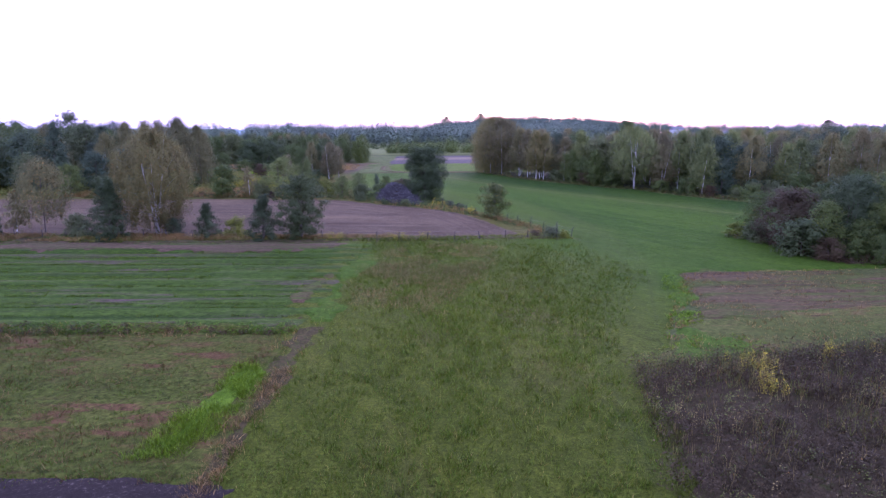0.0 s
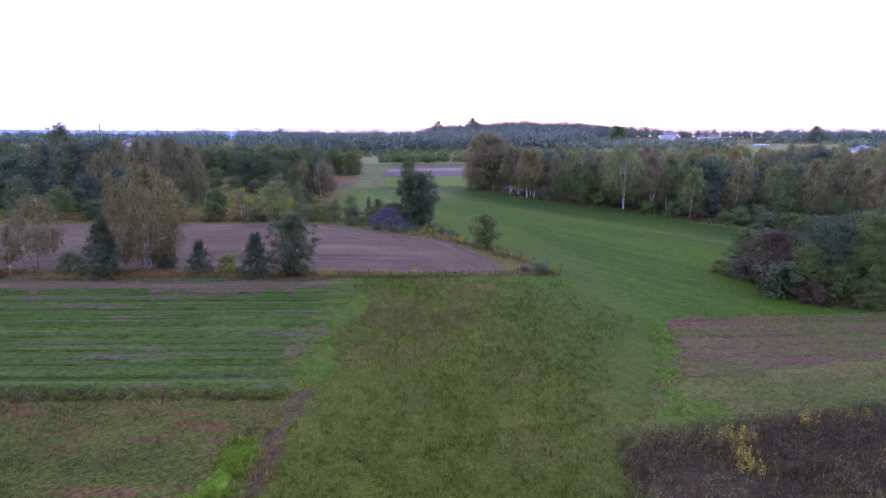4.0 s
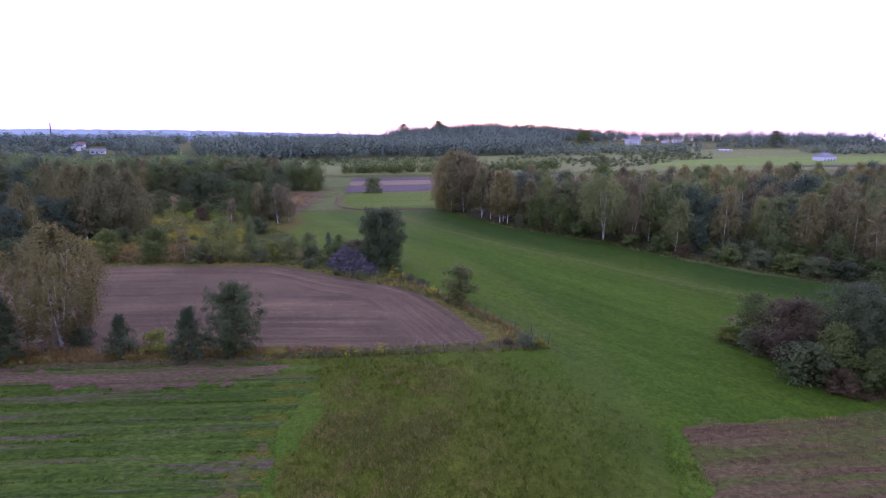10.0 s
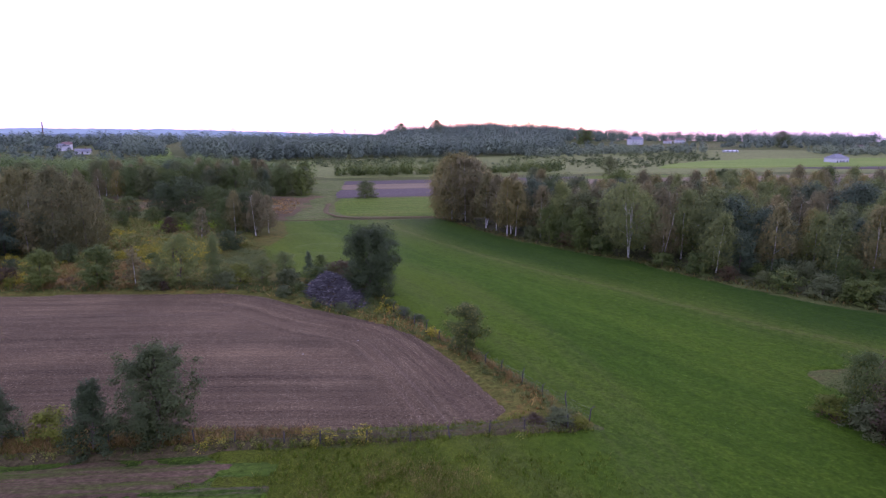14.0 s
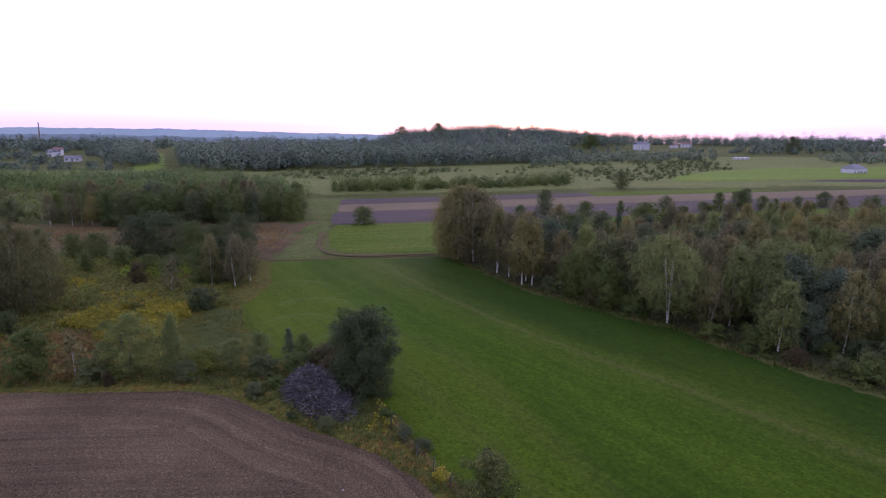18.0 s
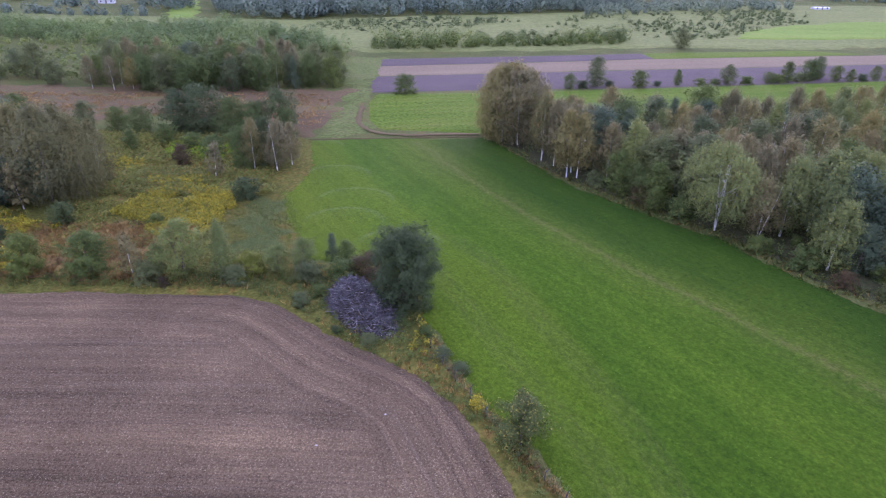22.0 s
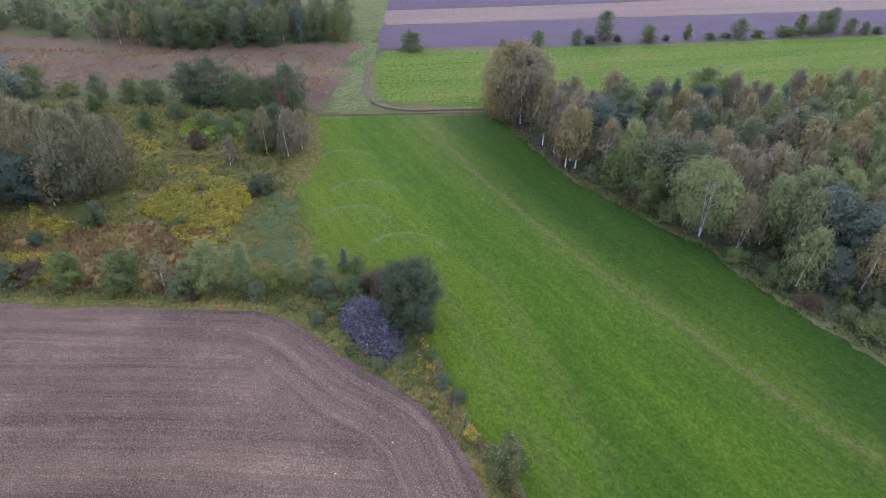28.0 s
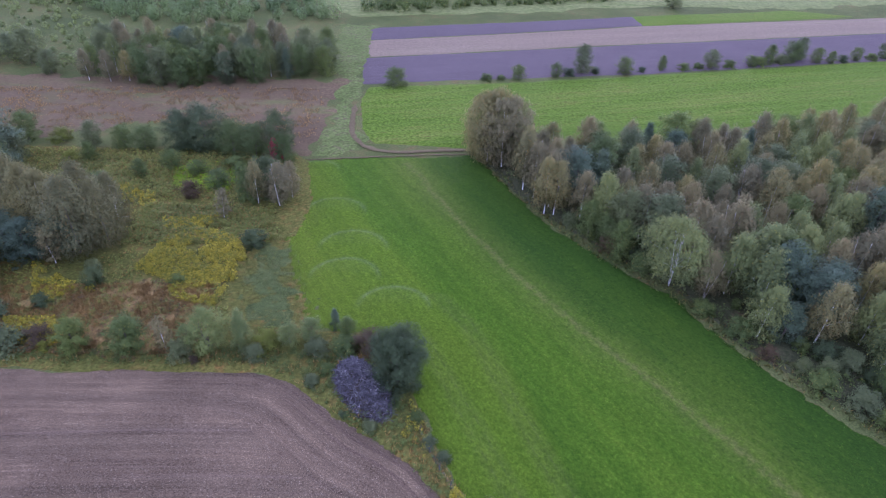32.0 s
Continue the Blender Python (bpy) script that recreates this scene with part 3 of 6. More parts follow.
tagged(new("ground", mesh_from("ground", *sheet(xs, ys, land), M_GROUND, True)), "rough grassland reaching to the horizon", "ground", kind="structure")


def field(name, poly, cell, rise, mat, label, category="field", ragged=0.6, relief=None, grain=1.5, extra=None):
    """A field as a low sheet over the ground with an uneven edge."""
    p = np.array(poly, float)
    (x0, y0), (x1, y1) = p.min(0) - 2 * cell, p.max(0) + 2 * cell
    xs, ys = np.arange(x0, x1 + cell, cell), np.arange(y0, y1 + cell, cell)
    X, Y = np.meshgrid(xs, ys)
    seed = len(name) + len(poly)
    d = inside(poly, X, Y) + ragged * 2 * (fbm(X / grain, Y / grain, seed) - 0.5) + ragged * 2 * (vnoise(X / 9, Y / 9, seed + 5) - 0.5)
    Z = land(X, Y) + np.clip(d / cell, -1, 1) * rise
    if relief is not None:
        Z = Z + (relief(X, Y) + 0.1) * (d > cell)
    nx, ny = len(xs), len(ys)
    i = (np.arange(ny - 1)[:, None] * nx + np.arange(nx - 1)[None]).ravel()
    faces = np.stack((i, i + 1, i + nx + 1, i + nx), 1)
    faces = faces[(d.ravel()[faces] > 0).any(1)]
    used, inv = np.unique(faces, return_inverse=True)
    verts = np.stack((X, Y, Z), -1).reshape(-1, 3)[used]
    me = mesh_from(name, verts, inv.reshape(faces.shape), mat, True)
    for key, of in (extra or {}).items():
        me.attributes.new(key, "FLOAT", "POINT").data.foreach_set("value", of(verts[:, 0], verts[:, 1]).astype(np.float32))
    return tagged(new(name, me), label, category, kind="structure")


def strip(name, line, width, rise, mat, label, category="track", ragged=0.15, relief=None):
    """A narrow sheet along a line."""
    p = np.array(line, float)
    seg = np.hypot(*np.diff(p, axis=0).T)
    s = np.concatenate(([0], np.cumsum(seg)))
    n = max(4, int(s[-1] / 1.0))
    t = np.linspace(0, s[-1], n)
    c = np.stack((np.interp(t, s, p[:, 0]), np.interp(t, s, p[:, 1])), 1)
    for _ in range(4):
        c[1:-1] = (c[:-2] + 2 * c[1:-1] + c[2:]) / 4
    tan = np.gradient(c, axis=0)
    nrm = np.stack((-tan[:, 1], tan[:, 0]), 1) / (np.hypot(*tan.T)[:, None] + 1e-9)
    wl_ = width / 2 + ragged * 2 * (vnoise(t * 0.8, t * 0, 3) - 0.5)
    wr_ = width / 2 + ragged * 2 * (vnoise(t * 0.8, t * 0 + 9, 4) - 0.5)
    fade = np.clip(np.minimum(t, s[-1] - t) / 3.0, 0.05, 1)
    rows = []
    for k, f in ((-1, wl_), (-0.8, wl_), (0, wl_), (0.8, wr_), (1, wr_)):
        q = c + nrm * (k * f * fade)[:, None]
        z = land(q[:, 0], q[:, 1]) + (rise if abs(k) < 0.9 else rise - 0.1)
        if relief is not None:
            z = z + relief(q[:, 0], q[:, 1])
        rows.append(np.column_stack((q, z)))
    v = np.stack(rows, 1).reshape(-1, 3)
    i = (np.arange(n - 1)[:, None] * 5 + np.arange(4)[None]).ravel()
    return tagged(new(name, mesh_from(name, v, np.stack((i, i + 1, i + 6, i + 5), 1), mat, True)), label, category, kind="structure")


TURN_EDGE = [(-170, 125.6), (-51, 125.8), (-36, 126.2), (-26, 126.2), (-20.2, 124.2), (-16.4, 121.4), (-12.5, 117.8), (-8.4, 114.2), (-4.2, 111.8), (-0.8, 109.4), (2.4, 105.8), (4.4, 101.2), (6.2, 96.8), (8, 92), (9.6, 87), (10.8, 83.4)]


def headland(x, y):
    """Across and along the worked rows: straight over the field, round its curved end on a headland."""
    p = np.array(TURN_EDGE, float)
    best, run, s0 = np.full(x.shape, 1e9), np.zeros(x.shape), 0.0
    for (ax, ay), (bx, by) in zip(p[:-1], p[1:]):
        dx, dy = bx - ax, by - ay
        ln = math.hypot(dx, dy)
        t = np.clip(((x - ax) * dx + (y - ay) * dy) / ln ** 2, 0, 1)
        d = np.hypot(x - ax - t * dx, y - ay - t * dy)
        run = np.where(d < best, s0 + t * ln, run)
        best = np.minimum(best, d)
        s0 += ln
    turn = (best < 9.5 + 3 * (fbm(x / 9, y / 9, 3) - 0.5))
    return np.where(turn, 300 + best, y + 0.8 * np.sin(x / 17)), np.where(turn, 500 + run, x)


def furrows(X, Y):
    bend = Y + 1.2 * (vnoise(X / 25, Y / 25, 2) - 0.5)
    return 0.03 * np.sin(bend * 2 * math.pi / 0.75) + 0.1 * (fbm(X / 0.5, Y / 0.5, 7) - 0.5) + 0.12 * (vnoise(X / 6, Y / 1.5, 8) - 0.5)


def hummocks(X, Y):
    return 0.16 * (fbm(X / 1.3, Y / 1.3, 4) - 0.4) + 0.1 * (vnoise(X / 5, Y / 5, 6) - 0.5)


def meadow_relief(X, Y):
    return hummocks(X, Y) * (1 - 0.6 * smooth(70, 100, Y))


MEADOW = [(-14, 78), (-12, 40), (-9, 24), (-9, -90), (11.5, -90), (11, 20), (14, 36), (24, 60), (60, 64), (44, 78), (44, 90), (62, 94), (150, 92), (150, 98), (74, 103),
          (66, 113), (57, 124), (52, 132), (45, 147), (34, 160), (27, 172), (20, 186), (12, 205), (-11, 203), (-31, 200), (-27, 178), (-29, 160), (-25, 149), (-20, 136), (-9, 135), (-1, 129), (-1, 121), (2, 113), (6, 104), (13, 92), (18, 80)]
ROWF = [(-160, 75.5), (-12, 77), (-8, 76), (-8.6, 64), (-9, 52), (-9.4, 42.4), (-160, 42.2)]
LOWF = [(-160, 41.6), (-10, 41.8), (-9.3, 31), (-9.3, 22), (-12, 22), (-160, 22.4)]
PLOUGH = [(-150, 125.6)] + TURN_EDGE[1:] + [(9, 81.4), (-5, 80.7), (-20, 81.2), (-35, 81.8), (-150, 80)]
HERB = [(-130, 205), (-60, 206), (-34, 204), (-29.5, 200), (-24.5, 178), (-26, 160), (-22, 149), (-17.5, 136), (-9, 135), (-1, 129), (-1, 121), (2, 113), (6, 104), (13, 92), (18, 80), (10, 81), (8.4, 89), (5.8, 95), (2.4, 103), (-3, 109.6), (-13.4, 116.8), (-19, 122.6), (-25, 125.6), (-36, 125.8), (-130, 125.4)]
FOREST = [(13, 206), (20, 188), (28, 174), (36, 162), (47, 150), (54, 134), (60, 125), (66, 117), (73, 107), (100, 100), (190, 108), (205, 238), (130, 226), (100, 224), (75, 212), (50, 208), (30, 207)]
MOWN = [(-14, 212), (-19, 222), (-21, 243), (-20, 257), (15, 262), (69, 274), (113, 285), (182, 302), (330, 338), (320, 290), (182, 250), (113, 236), (64, 218), (20, 209)]

WEST_LINE = [(-22, 197), (-17, 183), (-12.7, 174), (-5.8, 160), (-2, 154), (5, 140), (10.5, 133), (15.8, 123), (18.7, 111), (20, 104)]
WORN_LINE = [(-4.8, 200), (2.7, 182), (9.3, 168), (16.4, 154.6), (25, 140.3), (30.8, 131.2), (36.3, 124.4), (42, 115.7), (49.5, 104.7), (60, 92)]
TRACKS = [[(2, 146), (7.7, 137.7), (12.2, 124.3), (15.1, 115.1), (18.1, 107.5), (20.1, 99.9), (21.1, 88), (21.3, 74), (20.4, 63.8), (18, 54), (14.3, 41.7), (12.5, 36), (11.4, 26)],
          [(-1, 136), (2.5, 128.1), (6.6, 118.1), (9.9, 110), (12.6, 103.3), (14.6, 98), (17.4, 87), (18.6, 76), (18.2, 64), (16.4, 54), (12.8, 42), (10.2, 30)],
          [(6.2, 80), (9.6, 73.8), (11.9, 68.6), (13.8, 63.2), (15.1, 57.4), (14.6, 50.2), (12.6, 41.7), (10.4, 33.3), (9.6, 24)]]
ARCS = ((-5.3, 141.8, 6.4), (-15, 150.6, 6.5), (-14.5, 160.6, 6.8), (-20, 174.6, 6.6), (-27, 195.6, 5.0))


def line_distance(line, x, y):
    best = np.full(x.shape, 1e9)
    for (ax, ay), (bx, by) in zip(line[:-1], line[1:]):
        dx, dy = bx - ax, by - ay
        t = np.clip(((x - ax) * dx + (y - ay) * dy) / (dx * dx + dy * dy), 0, 1)
        best = np.minimum(best, np.hypot(x - ax - t * dx, y - ay - t * dy))
    return best


def worn(x, y):
    d = line_distance(WORN_LINE, x + 1.2 * (vnoise(x / 6, y / 6, 4) - 0.5), y)
    return 0.9 * np.exp(-(d / 0.7) ** 2) + 0.45 * np.exp(-(d / 4.5) ** 2)


def ruts(x, y):
    """Distance from the middle of the nearest wheel track."""
    return np.min([line_distance(r, x + 0.4 * (vnoise(x / 5, y / 5, 7) - 0.5), y) + 5 * np.maximum(0, y - r[0][1]) for r in TRACKS], 0)


def arcs(x, y):
    return np.max([np.exp(-((np.hypot(x - cx, (y - cy) * r / (r - 0.2)) - r) / 0.42) ** 2) * smooth(-1.5, 3.5, y - cy) + 0.15 * (np.hypot(x - cx, y - cy) < r) * smooth(0, 4, y - cy) for cx, cy, r in ARCS], 0)


def west(x, y):
    """The strip mown at another time, on the fallow side of the meadow."""
    edge = np.interp(y, [p[1] for p in WEST_LINE[::-1]], [p[0] for p in WEST_LINE[::-1]])
    return smooth(1.5, -2.5, x - edge) * smooth(90, 108, y)


def lush(x, y):
    """The darker green strip between the worn line and the wood, deepened further for shade and vignette."""
    edge = np.interp(y, [p[1] for p in WORN_LINE[::-1]], [p[0] for p in WORN_LINE[::-1]])
    return smooth(-2, 9, x - edge) * smooth(88, 104, y)


field("meadow", MEADOW, 0.5, 0.05, M_MEADOW, "long strip of lush green mown meadow", "meadow", 0.9, meadow_relief, extra={"west": west, "worn": worn, "rut": ruts, "arc": arcs, "lush": lush})
field("strip_crop_field", ROWF, 0.6, 0.07, M_ROWS, "green crop field in rows with bare grey streaks", "field", 0.6, lambda X, Y: 0.09 * np.sin(Y * 2 * math.pi / 3.1 + 2 * vnoise(X / 20, Y / 20)) + hummocks(X, Y) * 0.6)
field("patchy_field", LOWF, 0.6, 0.08, M_LEFT, "patchy green and rust-brown grass field", "field", 0.7, hummocks)
field("dark_earth_strip", [(-160, 23.6), (-14, 23.4), (-8, 22.4), (-8, 16), (-160, 16)], 0.4, 0.1, M_EARTH, "strip of bare dark tilled earth", "soil", 0.5, lambda X, Y: 0.25 * (fbm(X / 0.6, Y / 0.6, 3) - 0.4))
field("field_bank", [(-160, 43.0), (-30, 42.9), (-14, 42.6), (-10.5, 42.2), (-10.5, 41.2), (-14, 41.4), (-30, 41.6), (-160, 41.5)], 0.4, 0.14, M_LEFT, "low bank of dry brown grass between fields", "bank", 0.9, lambda X, Y: 0.5 * fbm(X / 2, Y / 1.2, 5))
field("lush_grass_patch", [(-12.6, 35.4), (-11.0, 35.6), (-10.2, 33.4), (-10.2, 30), (-10.5, 26.6), (-11.4, 24.3), (-13.8, 24.2), (-13.6, 27.5), (-12.6, 31.4)], 0.3, 0.14, M_LUSH, "bright yellow-green lush grass patch", "grass", 1.1, hummocks)
field("lush_edge_strip", [(21.4, 58.5), (23.4, 58.8), (20.4, 46.6), (19.0, 42), (22, 39.4), (20.5, 37.2), (13.8, 36.6), (16.2, 42), (19, 50)], 0.4, 0.1, M_BRIGHT, "strip of lush green grass along a stubble field", "grass", 1.2, hummocks)
field("mixed_stubble", [(13, 36), (18, 45), (40, 49), (120, 60), (120, 50), (30, 37)], 0.6, 0.07, M_REGROWTH, "green and brown regrown stubble", "field", 0.8, hummocks)
field("brown_stubble_field", [(24, 60), (45, 61.5), (130, 66), (130, 56), (35, 47.5), (22, 44.5), (21, 46.5)], 0.6, 0.11, M_STUBBLE, "brown stubble field with faint green rows", "field", 1.5, lambda X, Y: 0.05 * np.sin(Y * 2 * math.pi / 1.6))
field("weed_patch_ground", [(12, 35), (18, 36.3), (30, 39), (90, 50), (90, -60), (9.5, -60), (9.6, 22), (11, 29)], 0.5, 0.13, M_WEEDS, "dark brown weedy fallow ground", "fallow", 0.8, hummocks)
field("thicket_floor", [(40.5, 81), (41.5, 74), (39.8, 66), (43, 62.8), (130, 66), (130, 92), (75, 90), (50, 84)], 0.7, 0.1, M_WEEDS, "dark weedy ground under the thicket", "fallow", 0.9, hummocks)
field("ploughed_field", PLOUGH, 0.4, 0.08, M_PLOUGH, "ploughed pinkish-brown field with straw on it", "field", 0.5, furrows, extra={"row": lambda x, y: headland(x, y)[0], "along": lambda x, y: headland(x, y)[1]})
field("front_hedge_strip", [(-150, 82.5), (-35, 82.2), (-5, 81.2), (3, 80.4), (9, 80.8), (12, 83.2), (17, 81.5), (17.5, 79.4), (10, 79), (0, 78.6), (-10, 77.9), (-40, 76.3), (-150, 76)], 0.5, 0.12, M_BANK, "strip of dry grass and herbs along a fence", "verge", 0.5, hummocks)
field("herb_ground", HERB, 0.8, 0.06, M_HERB, "overgrown fallow ground with herbs and grasses", "fallow", 0.6, hummocks)
field("grey_grass_patch", [(-35.5, 161), (-29, 165), (-26, 158), (-23.6, 149), (-19.4, 138), (-25, 134.5), (-31, 138), (-35, 148)], 0.5, 0.07, M_SILVER, "patch of grey-green tall grass", "grass", 4.0, hummocks, grain=3)
field("rusty_grass_patch", [(-74, 141), (-60, 144), (-52, 148), (-44, 146), (-38, 137), (-40, 129.5), (-58, 129), (-74, 130)], 0.6, 0.11, M_RUST, "rust-brown dry grass patch", "grass", 3.4, hummocks)
field("wood_floor", FOREST, 1.2, 0.07, M_WOODFLOOR, "leaf litter and dry grass under the trees", "wood floor", 0.9, hummocks)
field("mown_field", MOWN, 1.0, 0.06, M_MOWN, "mown yellow-green hay field", "field", 0.5, lambda X, Y: 0.05 * np.sin((Y - 0.22 * X) * 2 * math.pi / 5))
field("heath", [(-220, 212), (-101, 214), (-75, 222), (-52, 219), (-36, 206), (-31, 202), (-28, 215), (-30, 262), (-60, 262), (-110, 262), (-150, 252), (-230, 255)], 1.2, 0.09, M_HEATH, "dry reddish-brown heath grass", "heath", 5.0, hummocks, grain=5)
field("green_track_verge", [(-31, 202), (-14, 205), (-21, 222), (-22.5, 243), (-21.5, 258), (-24, 288), (-25, 336), (-38, 336), (-36, 290), (-30, 258), (-28, 225)], 1.0, 0.11, M_VERGE, "rough green verge along a field track", "verge", 3.0, hummocks, grain=4)
field("harrowed_strip", [(-22, 259.5), (-25, 288), (55, 309), (211, 347), (420, 398), (420, 352), (184, 303.5), (69, 276), (8, 265.5)], 1.2, 0.12, M_PURPLE, "harrowed purplish-brown field strip", "field", 0.4)
field("stubble_strip", [(-24.5, 289), (-24, 312), (60, 336), (98, 348), (231, 379), (420, 424), (420, 399), (211, 348), (55, 310)], 1.5, 0.15, M_BEIGE, "pale beige stubble field strip", "field", 0.4)
field("far_harrowed_strip", [(-24, 313), (-26, 332), (36, 348), (98, 366), (98, 349), (60, 337)], 1.5, 0.16, M_PURPLE, "second harrowed field strip", "field", 0.4)
field("far_grass_strip", [(98, 349), (96, 366), (186, 389), (219, 380)], 2, 0.17, M_MOWN, "narrow green field strip", "field", 0.6)
field("far_pasture", [(-34, 350), (60, 372), (100, 388), (186, 392), (250, 412), (330, 400), (560, 455), (760, 700), (420, 720), (250, 690), (110, 600), (-20, 545), (-90, 498), (-150, 500), (-420, 505), (-420, 462), (-140, 455), (-75, 405)], 4, 0.5, M_FARPALE, "pale meadow and rough pasture in front of the woods", "meadow", 3, grain=8)
field("far_green_field", [(165, 428), (240, 440), (300, 455), (520, 480), (560, 600), (384, 566), (306, 556), (235, 512), (190, 470)], 4, 1.0, M_FARGREEN, "large green field before a village", "field", 3, grain=10)
field("far_dark_strip", [(250, 436), (420, 474), (520, 474), (520, 462), (330, 430)], 4, 1.3, M_PURPLE, "brown strip across a green field", "field", 1, grain=8)
field("far_clearing", [(-184, 494), (-164, 495), (-200, 600), (-250, 735), (-278, 730), (-222, 600)], 5, 0.8, M_FARGREEN, "green clearing between far woods", "field", 3, grain=10)
field("far_left_field", [(-600, 625), (-360, 640), (-345, 690), (-400, 722), (-600, 705)], 6, 0.5, M_FARPALE, "pale field near far houses", "field", 4, grain=12)
field("young_wood_floor", [(-300, 262), (-110, 262), (-38, 300), (-38, 345), (-70, 400), (-130, 452), (-330, 470)], 3, 0.14, M_GROUND, "grassy ground with young growth", "fallow", 3, grain=6)

# field tracks
field("field_edge_strip", [(-9.1, 42), (-9.2, 36), (-9.25, 31), (-9.5, 26), (-9.5, 20), (-10.3, 20), (-10.1, 26), (-9.9, 31), (-9.9, 36), (-10.2, 42)], 0.25, 0.07, M_EDGE, "narrow strip of dry brown grass between two fields", "verge", 1.1, hummocks)
field("bare_row_ends", [(-9.7, 41), (-9.9, 44), (-11, 48.4), (-10.8, 52), (-10.7, 57), (-9.9, 62), (-9, 66), (-10.2, 66.4), (-11.6, 62), (-12.4, 57), (-12.6, 52), (-12.6, 48), (-11.2, 43), (-10.8, 41)], 0.35, 0.16, M_STUBBLE, "bare soil at the ends of the crop rows", "soil", 1.6, hummocks)
field("green_row_edge", [(-8.4, 44), (-8.2, 54), (-7.9, 62), (-7.4, 70), (-8.8, 73), (-9.2, 66), (-10, 61), (-10.7, 56), (-10.8, 50), (-9.8, 44)], 0.35, 0.17, M_BRIGHT, "strip of fresh green grass beside the crop rows", "grass", 1.2, hummocks)
field("bare_headland", [(-160, 70.5), (-30, 71.2), (-16, 72.6), (-9, 76.2), (-30, 76.0), (-160, 75.8)], 0.5, 0.2, M_HEADLAND, "bare brown headland with green streaks", "field", 1.8, hummocks)
strip("field_track", [(12, 208.5), (4, 208), (-6, 206.4), (-12, 206.6), (-17, 209.5), (-21, 217), (-22, 226), (-22.5, 240)], 1.6, 0.3, M_TRACK, "worn bare earth field track", "track", 0.3)
strip("field_track_verge_line", [(-31, 200.5), (-22, 202), (-10, 203.6), (4, 205.4), (12, 206)], 0.5, 0.28, M_TRACK, "narrow trodden path along the meadow's end", "path", 0.25)


# ---- trees ----
def tube(points, radii, sides=5):
    p, r = np.array(points, float), np.array(radii, float)
    a = np.arange(sides) * 2 * math.pi / sides
    ring = np.stack((np.cos(a), np.sin(a), 0 * a), 1)
    d = p[-1] - p[0]
    d = d / (np.linalg.norm(d) + 1e-9)
    x = np.cross(d, (0.3, 0.9, 0.1))
    x = x / (np.linalg.norm(x) + 1e-9)
    y = np.cross(d, x)
    v = (p[:, None] + r[:, None, None] * (np.cos(a)[None, :, None] * x + np.sin(a)[None, :, None] * y)).reshape(-1, 3)
    k = np.arange(sides)
    f = np.concatenate([np.stack((i * sides + k, i * sides + (k + 1) % sides, (i + 1) * sides + (k + 1) % sides, (i + 1) * sides + k), 1) for i in range(len(p) - 1)])
    return v, f


def joined(pieces):
    vs, fs, n = [], [], 0
    for v, f in pieces:
        vs.append(v)
        fs.append(f + n)
        n += len(v)
    return np.concatenate(vs), np.concatenate(fs)


def leaf_cloud(rng, pos, size, out=None, aspect=0.6, hang=0.38, down=0.0):
    """Small leaf sprays, one triangle each, turned outwards; gives corners, faces and soft normals."""
    n = len(pos)
    if out is None:
        out = rng.normal(size=(n, 3)) * 0.45 + (0, 0, 0.8)
    lay = rng.normal(size=(n, 3)) * hang + out + (0, 0, 0.3)
    lay /= np.linalg.norm(lay, axis=1)[:, None] + 1e-9
    t = np.cross(lay, rng.normal(size=(n, 3)))
    if down:
        t = t / (np.linalg.norm(t, axis=1)[:, None] + 1e-9) * (1 - down) + (0, 0, down) - lay * (lay[:, 2:] * down)
    t /= np.linalg.norm(t, axis=1)[:, None] + 1e-9
    b = np.cross(lay, t)
    s = (np.asarray(size) * (0.6 + 0.8 * rng.random(n)))[:, None] * 0.575
    v = np.stack((pos - t * s, pos + t * s * 0.6 + b * s * aspect * 1.2, pos + t * s * 0.6 - b * s * aspect * 1.2), 1)
    flip = np.einsum("ij,ij->i", np.cross(v[:, 1] - v[:, 0], v[:, 2] - v[:, 0]), lay) < 0
    v[flip] = v[flip][:, ::-1]
    soft = out + rng.normal(size=(n, 3)) * 0.1 + (0, 0, 0.42)
    soft /= np.linalg.norm(soft, axis=1)[:, None] + 1e-9
    return v.reshape(-1, 3), np.arange(3 * n).reshape(n, 3), np.repeat(soft, 3, 0)


PROFILES = {
    "birch": lambda u: np.where(u < 0.35, 0.62 + 0.38 * u / 0.35, np.clip((1 - u) / 0.65, 0, 1) ** 0.78),
    "dome": lambda u: np.where(u < 0.5, 0.9 + 0.1 * u / 0.5, np.sqrt(np.clip(1 - ((u - 0.5) / 0.52) ** 2, 0.02, 1))),
    "round": lambda u: np.sqrt(np.clip(1 - (2 * u - 0.92) ** 2, 0.03, 1)),
    "cone": lambda u: 0.1 + 0.9 * np.clip(1 - u, 0, 1) ** 0.95 * np.clip(0.6 + u * 3, 0, 1),
    "oval": lambda u: np.clip(np.sin(math.pi * (u * 0.88 + 0.1)), 0.05, 1) ** 0.75,
    "shrub": lambda u: np.sqrt(np.clip(1.02 - u ** 2.4, 0.06, 1)),
}


